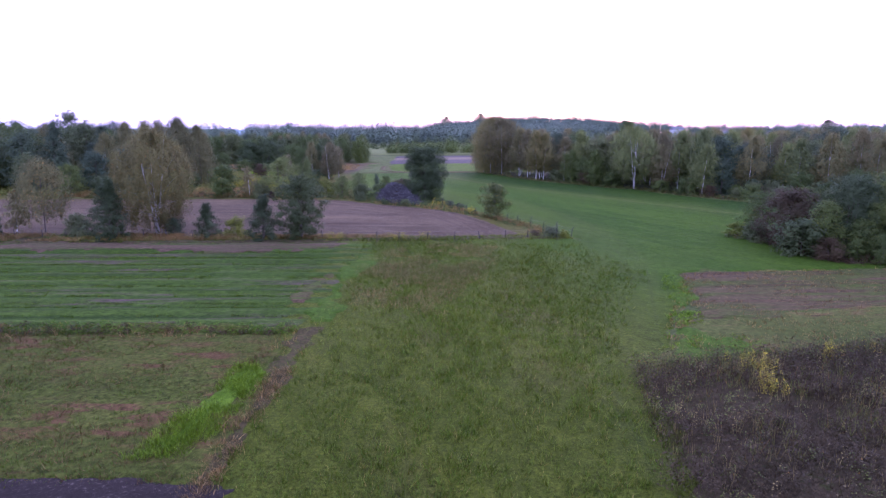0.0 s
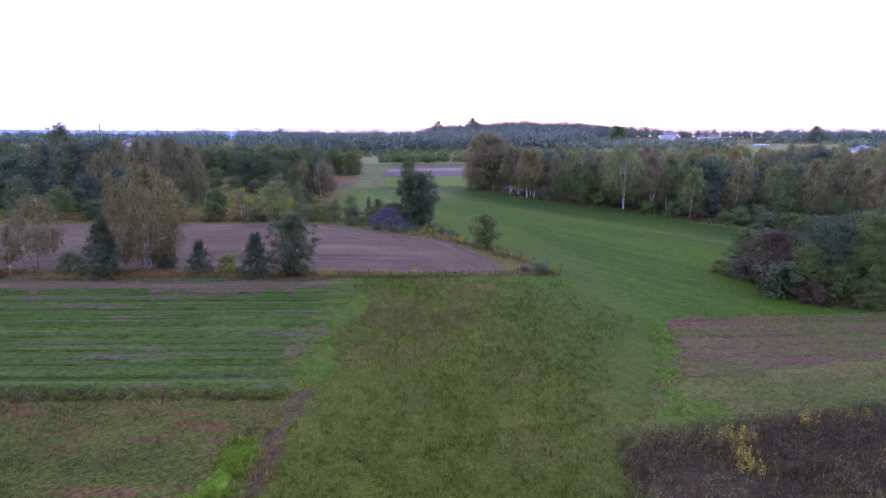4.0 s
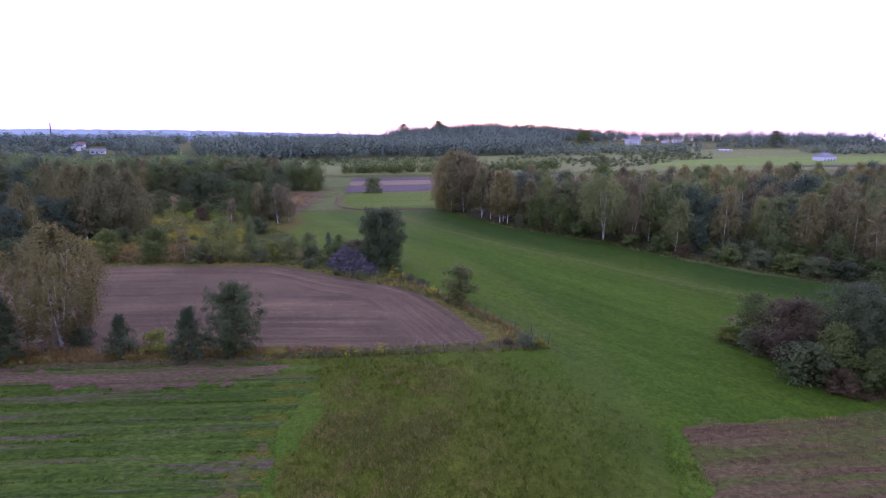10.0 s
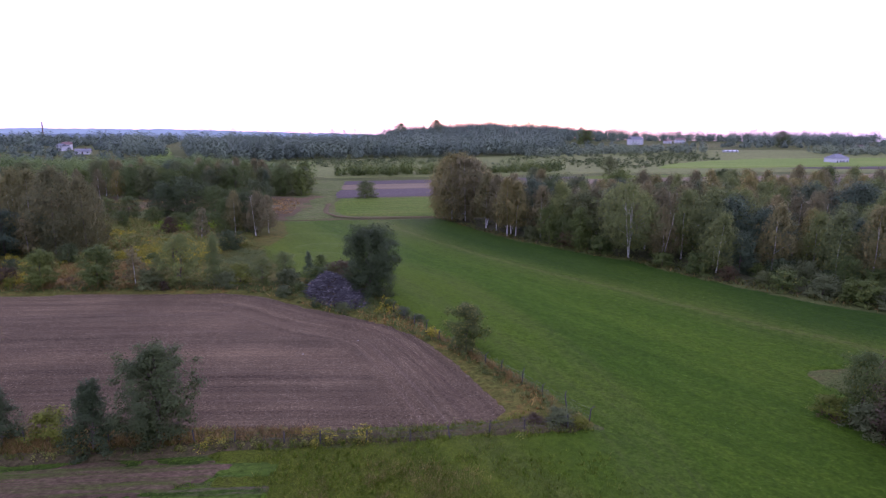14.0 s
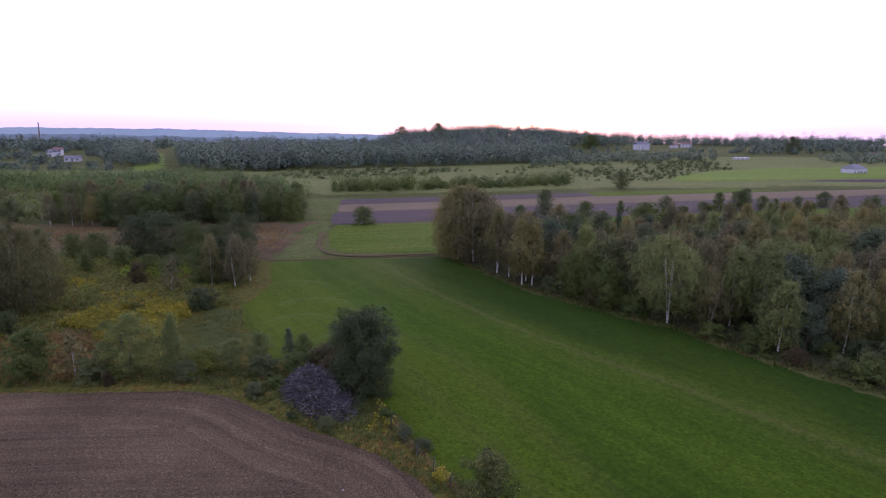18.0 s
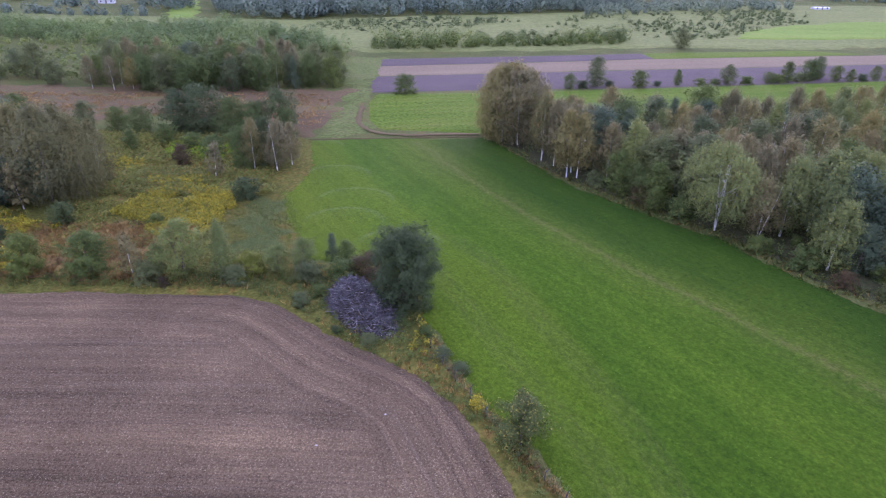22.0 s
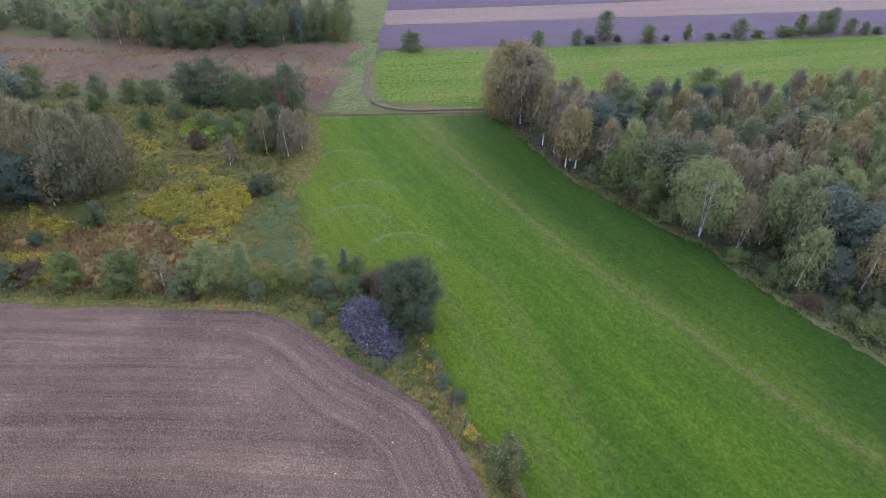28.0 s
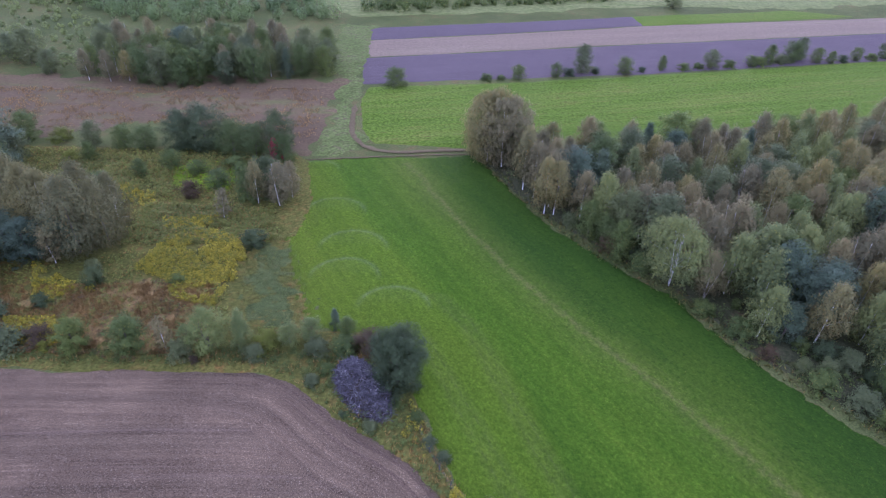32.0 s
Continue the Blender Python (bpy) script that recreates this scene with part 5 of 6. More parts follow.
# the wood along the meadow
G = "birch wood along the meadow"
for key, x, y, h, w, k in (("clump", 15.5, 202, 18, 1.0, 0), ("clump", 19, 199, 17.5, 1.0, 1), ("clump", 17.5, 206, 18, 1.0, 0), ("clump", 22, 203, 17, 1.0, 1), ("clump", 13.5, 206, 16.5, 0.9, 0),
                           ("edge_birch", 23, 187, 14, 1.0, 0), ("edge_birch", 25, 183, 14, 1.0, 1), ("edge_birch", 26.5, 176, 13.6, 1.1, 0), ("edge_birch", 28.5, 175.5, 13, 1.1, 0), ("edge_birch", 28, 179, 14, 1.0, 1), ("edge_birch", 24, 192, 14, 1.0, 0),
                           ("mid", 34.5, 167, 8.5, 0.9, 0), ("mid", 39, 158.5, 9, 0.9, 1), ("big_birch", 46.5, 150, 14.4, 1.0, 0), ("birch_brown", 51.5, 146, 10.5, 1.1, 1), ("birch", 57, 135.5, 10.8, 1.2, 3), ("pine", 61, 135, 7.5, 1.1, 1),
                           ("mid", 37, 164, 7, 0.9, 2), ("dark", 41, 165, 12, 1.0, 0), ("birch", 62, 150, 14, 1.3, 3), ("mid", 66.5, 149, 12.5, 1.1, 1), ("birch_brown", 53, 158, 14, 1.1, 0), ("birch_brown", 60, 158, 13.5, 1.2, 1), ("dark", 47, 162, 13, 1.1, 0), ("pine", 72, 143, 10.5, 1.2, 1),
                           ("shrub", 50, 142, 2.6, 1.3, 0), ("shrub", 62, 124, 3.2, 1.3, 0), ("shrub", 66, 120, 3.4, 1.3, 2), ("shrub", 69, 116, 3.4, 1.3, 0), ("shrub", 72, 112, 3.6, 1.3, 2), ("mid", 71, 122, 6, 1.0, 0), ("mid", 78, 116, 7, 1.0, 2), ("birch", 84, 108, 12, 1.1, 1),
                           ("russet_shrub", 55, 138, 2.6, 1.2, 1), ("shrub", 75, 110, 3.4, 1.3, 1)):
    plant(key, x, y, h, G, k, w)
MIX = [("birch", 44), ("birch_brown", 35), ("mid", 9), ("dark", 4), ("pine", 8)]
wood([(20, 200), (27, 184), (34, 172), (44, 160), (54, 150), (60, 140), (66, 130), (74, 124), (100, 118), (130, 120), (118, 216), (75, 207), (50, 203), (30, 203)], 5.1, G, MIX, 10.5, 14.5, 3600)
wood([(74, 122), (76, 112), (100, 103), (185, 110), (200, 232), (125, 222), (125, 122)], 7.0, G, MIX, 11.5, 15, 1500)

wood([(24, 184), (30, 172), (38, 160), (48, 146), (55, 133), (62, 122), (70, 112), (80, 104), (100, 101), (100, 112), (80, 118), (68, 130), (58, 146), (44, 158), (34, 172)], 3.2, G, [("shrub", 80), ("mid", 14), ("russet_shrub", 6)], 2.2, 4.2, 900)

# the thicket at the stubble field
G = "thicket at the stubble field"
for key, x, y, h, w, k in (("thicket", 46.8, 69.8, 8.8, 0.8, 0), ("mid", 43.2, 68.2, 6.4, 1.0, 1), ("thicket", 48.4, 66.2, 6.4, 0.85, 1), ("mid", 45.2, 65.8, 4.6, 1.0, 1), ("thicket", 52.5, 69.4, 9.6, 0.85, 1), ("thicket", 50, 75, 8.5, 1.0, 0), ("russet_shrub", 42.5, 75, 6.8, 1.1, 0), ("mid", 41.5, 80.5, 6.2, 0.9, 0), ("thicket", 58, 70, 10, 1.0, 0),
                           ("shrub", 40.6, 68.5, 4.2, 1.2, 1), ("thicket", 64, 72, 11, 1.0, 0), ("russet_shrub", 54, 65, 4.5, 1.0, 0), ("russet_shrub", 42, 65.5, 2.6, 1.1, 0), ("thicket", 47, 64.2, 3.2, 1.2, 1), ("yellow_shrub", 39, 81, 2.0, 1.3, 0),
                           ("thicket", 57, 77, 9, 1.0, 1), ("birch_near", 66, 80, 12, 1.0, 1), ("thicket", 72, 74, 11, 1.0, 0), ("shrub", 40, 77.5, 2.6, 1.2, 2), ("mid", 76, 82, 10, 1.2, 2), ("thicket", 84, 78, 11, 1.0, 1)):
    plant(key, x, y, h, G, k, w)

# the wood behind the heath, and left of it
MIX2 = [("birch", 12), ("birch_brown", 22), ("dark", 24), ("mid", 36), ("pine", 6)]
wood([(-112, 256), (-84, 251), (-58, 257), (-36, 264), (-34, 284), (-60, 292), (-118, 286)], 5.6, "wood behind the heath", MIX2, 9.5, 13.0, 1200)
wood([(-175, 140), (-90, 140), (-82, 172), (-100, 192), (-120, 190), (-175, 190)], 6.4, "wood beside the fallow ground", [("dark", 25), ("pine", 40), ("grove", 20), ("mid", 15)], 12, 17, 1200)
plant("dark", -143, 239, 21, "", 0, 0.8)
for x, y, h in ((-138, 272, 12), (-126, 262, 8), (-150, 268, 9), (-160, 262, 8), (-146, 276, 9)):
    plant("dark", x, y, h, "bushes behind the heath", 0, 1.2)

# trees along the harrowed strip and beyond it
G = "bushes along the harrowed strip"
for x, y, h, key, w in ((-11, 258.5, 7.2, "willow", 0.95), (31, 268.5, 6, "mid", 1.0), (45, 272, 6, "mid", 0.9), (55, 277, 12, "dark", 0.9), (71, 278, 7, "mid", 1.2), (86, 283, 6.5, "mid", 0.7), (106, 287, 8, "dark", 1.1), (123, 291, 5, "mid", 1.2),
                        (131, 294, 9, "mid", 0.8), (142, 298, 9.5, "mid", 1.1), (147, 302, 10, "dark", 0.9), (152, 298, 7, "mid", 0.9), (158, 298, 5.5, "mid", 1.0), (170, 302, 6.5, "mid", 0.8), (124, 387, 12, "dark", 1.1), (185, 306, 8, "mid", 1.0)):
    plant(key, x, y, h * 0.85, G, None, w * 1.3)

for x, y, h in ((20, 266.5, 2.2), (25, 267.5, 1.6), (50, 274, 2.6), (60, 277.5, 2.2), (78, 280.5, 1.8), (95, 284.5, 2.4), (101, 286.5, 2.0), (114, 289, 2.6), (127, 292.5, 3.0), (137, 296, 3.2), (164, 300, 2.6), (178, 304, 2.4)):
    plant("shrub", x, y, h, G, None, 1.6)

# ---- far woods, hedgerows, hills ----
def far_wood(name, polys, gap, lo, hi, mat, label, sprays=60, size=1.5, wide=0.27, kind_="stuff", clumpy=0.0):
    pieces = []
    for poly in polys:
        p = np.array(poly, float)
        (x0, y0), (x1, y1) = p.min(0), p.max(0)
        gx, gy = np.meshgrid(np.arange(x0, x1, gap), np.arange(y0, y1, gap))
        q = np.stack((gx.ravel(), gy.ravel()), 1) + rng.normal(size=(gx.size, 2)) * 0.5 * gap
        q = q[inside(poly, q[:, 0], q[:, 1]) > 0]
        if clumpy:
            q = q[fbm(q[:, 0] / 28, q[:, 1] / 28, 11) > clumpy]
        n = len(q)
        if not n:
            continue
        H = (lo + (hi - lo) * rng.random(n) ** 1.6) * (0.7 + 0.6 * vnoise(q[:, 0] / 30, q[:, 1] / 30, 3))
        u = rng.random((n, sprays))
        a = rng.random((n, sprays)) * 2 * math.pi
        r = (H * wide)[:, None] * np.sqrt(np.clip(1 - (2 * u - 0.9) ** 2, 0.04, 1)) * rng.random((n, sprays)) ** 0.22 * (0.62 + 0.76 * vnoise(np.cos(a) * 1.7 + q[:, :1], np.sin(a) * 1.7 + 3.5 * u, 9))
        z = land(q[:, 0], q[:, 1])[:, None] + H[:, None] * (0.06 + 0.94 * u)
        pos = np.stack((q[:, :1] + r * np.cos(a), q[:, 1:] + r * np.sin(a), z), -1).reshape(-1, 3)
        out = pos - np.column_stack((np.repeat(q, sprays, 0), np.repeat(land(q[:, 0], q[:, 1]) + H * 0.45, sprays)))
        out /= np.linalg.norm(out, axis=1)[:, None] + 1e-6
        v, f, soft = leaf_cloud(rng, pos, size, out, 0.75, 0.16)
        soft = soft * 0.6 + (0, 0, 0.55)
        pieces.append((v, f, soft / np.linalg.norm(soft, axis=1)[:, None]))
    v, f = joined([(a, b) for a, b, _ in pieces])
    return tagged(new(name, mesh_from(name, v, f, mat, True, np.concatenate([c for _, _, c in pieces]))), label, "woods", kind=kind_)


far_wood("hedgerow", [[(-32, 350), (-8, 360), (16, 372), (60, 384), (96, 396), (110, 425), (100, 432), (60, 408), (10, 398), (-34, 385)]], 4.6, 3, 10, L_MID, "loose hedgerow of bushes and small trees behind the strips", 200, 0.55, 0.4, clumpy=0.3)
far_wood("pasture_scrub", [[(-20, 420), (110, 415), (160, 430), (250, 520), (300, 560), (290, 640), (200, 610), (110, 560), (60, 470)], [(-80, 440), (-30, 430), (20, 470), (60, 520), (0, 530), (-70, 500)]], 6.5, 0.8, 5.5, L_DARK, "scattered scrub on rough pasture", 50, 0.7, 0.6, clumpy=0.44)
far_wood("young_wood", [[(-300, 268), (-114, 266), (-122, 300), (-165, 360), (-330, 400)], [(-30, 385), (20, 405), (20, 425), (-40, 430)]], 6, 1.2, 5.0, L_FARSHRUB, "young light-green growth of bushes and saplings", 90, 0.55, 0.5)
far_wood("dark_wood_edge", [[(-42, 343), (-56, 388), (-130, 451), (-219, 425), (-330, 470), (-330, 400), (-165, 360), (-125, 325)]], 6.5, 5, 9.5, L_BAND, "band of darker bushes and young trees", 230, 0.62, 0.42)
far_wood("far_hedge", [[(-360, 488), (-195, 494), (-195, 512), (-360, 512)]], 9, 5, 9, L_HAZY_FAR, "dark hedge along a far meadow", 130, 1.0, 0.42)
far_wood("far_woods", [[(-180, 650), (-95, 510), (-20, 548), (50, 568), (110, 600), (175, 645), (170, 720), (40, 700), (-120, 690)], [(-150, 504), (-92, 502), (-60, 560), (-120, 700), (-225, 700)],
                       [(-250, 590), (-195, 530), (-188, 560), (-222, 630), (-262, 690)]], 10, 13, 20, L_HAZY_FAR, "dense mixed woods beyond the meadows", 200, 1.25, 0.33)
far_wood("house_trees", [[(-400, 610), (-345, 600), (-325, 640), (-350, 680), (-400, 660)], [(-300, 560), (-262, 560), (-270, 580), (-300, 585)], [(-300, 670), (-270, 650), (-270, 700), (-310, 700)]], 11, 6, 11, L_HAZY_FAR, "trees round the far houses", 150, 1.1, 0.4)
far_wood("village_hedges", [[(112, 566), (190, 604), (306, 640), (330, 665), (300, 700), (130, 700), (105, 610)], [(420, 600), (560, 640), (560, 700), (440, 680)]], 10, 6, 10, L_HAZY_FAR, "hedges and trees before the village", 120, 1.1, 0.42)
far_wood("village_gardens", [[(200, 720), (260, 730), (270, 800), (210, 800)], [(350, 780), (420, 770), (640, 740), (700, 830), (450, 830), (360, 820)]], 17, 5, 10, L_HAZY_FAR, "garden trees among the village houses", 110, 1.2, 0.45, clumpy=0.45)
far_wood("village_woods", [[(250, 930), (420, 1040), (800, 1060), (1000, 1250), (500, 1180), (200, 1100)], [(400, 790), (560, 830), (760, 780), (900, 900), (520, 890)]], 14, 10, 21, L_HAZY_FAR, "woods and gardens behind the village", 120, 1.5, 0.36)
far_wood("hill_woods", [[(-40, 760), (170, 760), (230, 860), (320, 900), (330, 1160), (0, 1180)]], 14, 11, 20, L_HAZY_FAR, "woods on a low hill", 150, 1.5, 0.34)
far_wood("distant_woods", [[(-900, 735), (-420, 740), (-290, 745), (-285, 800), (-300, 980), (-900, 950)], [(-240, 745), (-160, 700), (-60, 800), (60, 900), (-40, 1000), (-250, 980)]], 17, 8, 16, L_HAZY_FAR, "distant woods on the plain", 100, 1.9, 0.38)
for x, y, h, key, w in ((4, 981, 23, "dark", 1.2), (60, 990, 24, "dark", 1.2), (243, 833, 18, "mid", 1.5), (250, 842, 17, "dark", 1.3), (480, 780, 21, "dark", 1.3)):
    plant(key, x, y, h, "tall trees on the skyline", 0, w)



def ridge(name, dist, bearing, height, seed, mat, label, n=500):
    """A long wooded ridge on the horizon with an uneven top."""
    hx = np.linspace(-dist * 0.95, dist * 0.95, n)
    top = np.interp(hx / dist, bearing, height) + 5 * fbm(hx / (dist * 0.05), hx * 0, seed) + dist * 0.0011 * vnoise(hx / (dist * 0.006), hx * 0, seed + 3)
    v = np.concatenate([np.stack((hx, 0 * hx + dist + d, z), 1) for d, z in ((-80, 0 * hx - 170), (0, top), (300, 0 * hx - 170))])
    k = np.arange(n - 1)
    f = np.concatenate((np.stack((k, k + 1, k + n + 1, k + n), 1), np.stack((k + n, k + n + 1, k + 2 * n + 1, k + 2 * n), 1)))
    tagged(new(name, mesh_from(name, v, f, mat, True)), label, "hills", kind="structure")


ridge("backdrop_hills", 2700, (-0.8, -0.35, 0, 0.12, 0.25), (14, 11, -6, -20, -60), 2, M_HAZY_HILL, "low wooded hills on the horizon, haze in their bluish colour")
ridge("backdrop_woods", 1650, (-0.9, -0.5, -0.1, 0.1, 0.3), (5, 4, -4, -14, -30), 5, M_HAZY_HILL_NEAR, "distant wooded plain before the hills, haze in its colour")


# ---- houses and the chimney ----
def box(bm, x0, y0, z0, x1, y1, z1):
    v = [bm.verts.new(p) for p in ((x0, y0, z0), (x1, y0, z0), (x1, y1, z0), (x0, y1, z0), (x0, y0, z1), (x1, y0, z1), (x1, y1, z1), (x0, y1, z1))]
    for f in ((0, 3, 2, 1), (4, 5, 6, 7), (0, 1, 5, 4), (1, 2, 6, 5), (2, 3, 7, 6), (3, 0, 4, 7)):
        bm.faces.new([v[k] for k in f])
    return v


def house(x, y, w, d, h, rise, turn, roof_mat, label, hip=0.0, storeys=1, name="house"):
    t = thing(name, label, "house", "village houses")
    t.matrix_basis = pose(x, y, float(land(x, y)) - 0.1, 0, 0, turn)
    bm = bmesh.new()
    box(bm, -w / 2, -d / 2, 0, w / 2, d / 2, h)
    part("wall", bm, M_WALL, t)
    bm = bmesh.new()
    o = 0.5
    lo = [bm.verts.new(p) for p in ((-w / 2 - o, -d / 2 - o, h), (w / 2 + o, -d / 2 - o, h), (w / 2 + o, d / 2 + o, h), (-w / 2 - o, d / 2 + o, h))]
    r0, r1 = bm.verts.new((-w / 2 - o + hip, 0, h + rise)), bm.verts.new((w / 2 + o - hip, 0, h + rise))
    for f in ((lo[0], lo[1], r1, r0), (lo[2], lo[3], r0, r1), (lo[1], lo[2], r1), (lo[3], lo[0], r0), (lo[3], lo[2], lo[1], lo[0])):
        bm.faces.new(f)
    roof = part("roof", bm, roof_mat, t)
    bm = bmesh.new()
    box(bm, w * 0.15, -0.4, h + rise * 0.5, w * 0.15 + 0.8, 0.4, h + rise + 0.9)
    part("chimney", bm, M_REDROOF, roof)
    for s in range(storeys):
        for k in range(max(2, int(w / 4))):
            bm = bmesh.new()
            wx = -w / 2 + (k + 0.5) * w / max(2, int(w / 4))
            box(bm, wx - 0.6, -d / 2 - 0.05, 1.0 + s * 2.9, wx + 0.6, -d / 2 + 0.1, 2.4 + s * 2.9)
            part("window", bm, M_GLASS, t)
    bm = bmesh.new()
    box(bm, -0.5, -d / 2 - 0.06, 0.1, 0.5, -d / 2 + 0.1, 2.1)
    part("door", bm, M_BARK, t)
    return t


house(312, 835, 18, 10, 7.2, 3.6, 15, M_ROOF, "white two-storey village house with grey roof", 0, 2)
house(352, 508, 16, 10, 4.2, 3.4, 20, M_ROOF, "white bungalow with grey hipped roof beside a field", 5)
house(350, 666, 15, 6, 1.9, 0.8, 8, M_WALL, "long low white farm building", 0)
house(430, 960, 14, 9, 5.5, 3, -10, M_REDROOF, "white house with brown roof on the ridge", 0, 2)
house(398, 930, 9, 8, 4, 2.5, 20, M_REDROOF, "small white house with brown roof", 0)
house(520, 700, 12, 9, 4, 3, 5, M_REDROOF, "pale house among trees", 2)
house(-326, 664, 6.5, 6, 4.6, 2.6, -20, M_ROOF, "white house with steep grey roof", 0, 2)
house(-277, 604, 12, 7, 2.8, 2.2, 12, M_ROOF, "long white house among far trees", 0)
house(-334, 690, 8, 7, 5.5, 2.5, 10, M_REDROOF, "small white house beside far woods", 0, 2)


# ---- fences ----
def post_mesh(name, h, bent):
    bm = bmesh.new()
    w = 0.042
    rings = [(0, 0, -0.25), (0, 0, h * 0.8), (0, 0, h)] if not bent else [(0, 0, -0.25), (0, 0, h * 0.8), (0.1, 0, h * 0.9), (0.3, 0, h)]
    last = None
    for k, (x, y, z) in enumerate(rings):
        s = w * (1 - 0.12 * k)
        r = [bm.verts.new((x + a * s, y + b * s, z)) for a, b in ((-1, -1), (1, -1), (1, 1), (-1, 1))]
        if last:
            for i in range(4):
                bm.faces.new((last[i], last[(i + 1) % 4], r[(i + 1) % 4], r[i]))
        else:
            bm.faces.new(r[::-1])
        last = r
    bm.faces.new(last)
    me = bpy.data.meshes.new(name)
    bm.to_mesh(me)
    bm.free()
    me.materials.append(M_POST)
    return me


def fence(line, gap, h, bent, label, wires=(0.5, 0.85, 1.2)):
    t = thing("wire_fence", label, "fence")
    p = np.array(line, float)
    s = np.concatenate(([0], np.cumsum(np.hypot(*np.diff(p, axis=0).T))))
    at = np.arange(0, s[-1] + 0.1, gap)
    at = at + rng.uniform(-0.35, 0.35, len(at))
    pts = np.stack((np.interp(at, s, p[:, 0]), np.interp(at, s, p[:, 1])), 1)
    me = post_mesh("post", h, bent)
    for x, y in pts:
        ob = part("post", me, None, t)
        ob.matrix_basis = pose(x, y, 0.05, rng.normal() * 4, rng.normal() * 4, 25 + rng.normal() * 20) @ Matrix.Diagonal((1, 1, rng.uniform(0.85, 1.1), 1))
    for z in wires:
        pcs = []
        for a, b in zip(pts[:-1], pts[1:]):
            m = (a + b) / 2
            pcs.append(tube([(*a, z + 0.05), (*m, z), (*b, z + 0.05)], [0.004] * 3, 3))
        part("wire", mesh_from("wire", *joined(pcs), M_WIRE), None, t)


fence([(-70, 80.5), (-40, 80), (-10, 78.8), (4, 78.4), (9, 79.6), (16.5, 80)], 3.4, 1.25, False, "front wire fence on weathered wooden posts")
fence([(17.2, 81.2), (15.4, 84.4), (13.2, 88.6), (10.2, 94.5), (8.5, 97), (5.6, 102.6), (2.4, 108.6), (-0.4, 115)], 3.1, 1.6, True, "old wire fence on posts with bent tops")


# ---- the brushwood heap ----
heap = thing("brushwood_heap", "large heap of grey dead branches beside the oak", "wood pile")
heap.matrix_basis = pose(-8.6, 122.1, 0, 0, 0, 33)


def heap_top(a, r):
    return (3.7 + 2.6 * r * np.sin(a)) * (1 - r ** 1.8) * (0.75 + 0.4 * vnoise(np.cos(a) * 1.5 + 4, np.sin(a) * 1.5 + r * 2, 6))


ar = np.linspace(0, 2 * math.pi, 29)[:-1]
rr = np.linspace(0, 1, 12)
A, R_ = np.meshgrid(ar, rr)
hv = np.stack((3.6 * R_ * np.cos(A) + 0.25 * R_ * np.sin(A), 7.2 * R_ * np.sin(A), heap_top(A, R_) * 0.85 - 0.05), -1).reshape(-1, 3)
k = np.arange(28)
hf = np.concatenate([np.stack((i * 28 + k, i * 28 + (k + 1) % 28, (i + 1) * 28 + (k + 1) % 28, (i + 1) * 28 + k), 1) for i in range(11)])
part("core", mesh_from("heap_core", hv, hf, M_WEEDS, True), None, heap, "dark tangled inside of the heap")
sticks = []
for s in range(6):
    g_ = np.random.default_rng(40 + s)
    ln = g_.uniform(1.2, 2.6)
    pts = np.array([(-ln / 2, g_.normal() * 0.2, 0), (-ln / 6, g_.normal() * 0.2, 0.08), (ln / 5, g_.normal() * 0.22, 0), (ln / 2, g_.normal() * 0.4, g_.normal() * 0.2)])
    fork = tube([pts[2], pts[2] + (0.5, g_.uniform(0.2, 0.45), 0.12)], [0.025, 0.008], 4)
    sticks.append(mesh_from("branch", *joined([tube(pts, [0.042, 0.036, 0.028, 0.01], 5), fork]), M_STICK, True))
for n in range(300):
    a, r = rng.uniform(0, 2 * math.pi), rng.random() ** 0.6 * 0.97
    x, y = 3.6 * r * math.cos(a), 7.0 * r * math.sin(a)
    ob = part("branch", sticks[n % 6], None, heap)
    ob.matrix_basis = pose(x, y, float(heap_top(np.array(a), np.array(r))) * 0.88 + rng.uniform(-0.05, 0.12), rng.uniform(0, 360), rng.normal() * 14 + 12 * r, rng.uniform(0, 360))
pcs = []
for n in range(3600):
    a, r = rng.uniform(0, 2 * math.pi), rng.random() ** 0.55
    c = np.array((3.6 * r * math.cos(a), 7.0 * r * math.sin(a), float(heap_top(np.array(a), np.array(r))) * 0.88 + rng.uniform(0, 0.2)))
    d = rng.normal(size=3) * (1, 1, 0.35)
    d *= rng.uniform(0.3, 0.9) / np.linalg.norm(d)
    pcs.append(tube([c - d, c + d * 0.1 + rng.normal(size=3) * 0.12, c + d], [0.026, 0.022, 0.008], 3))
tagged(part("twig_tangle", mesh_from("heap_twigs", *joined(pcs), M_STICK), None, heap, "tangle of thin grey twigs"), kind="stuff")


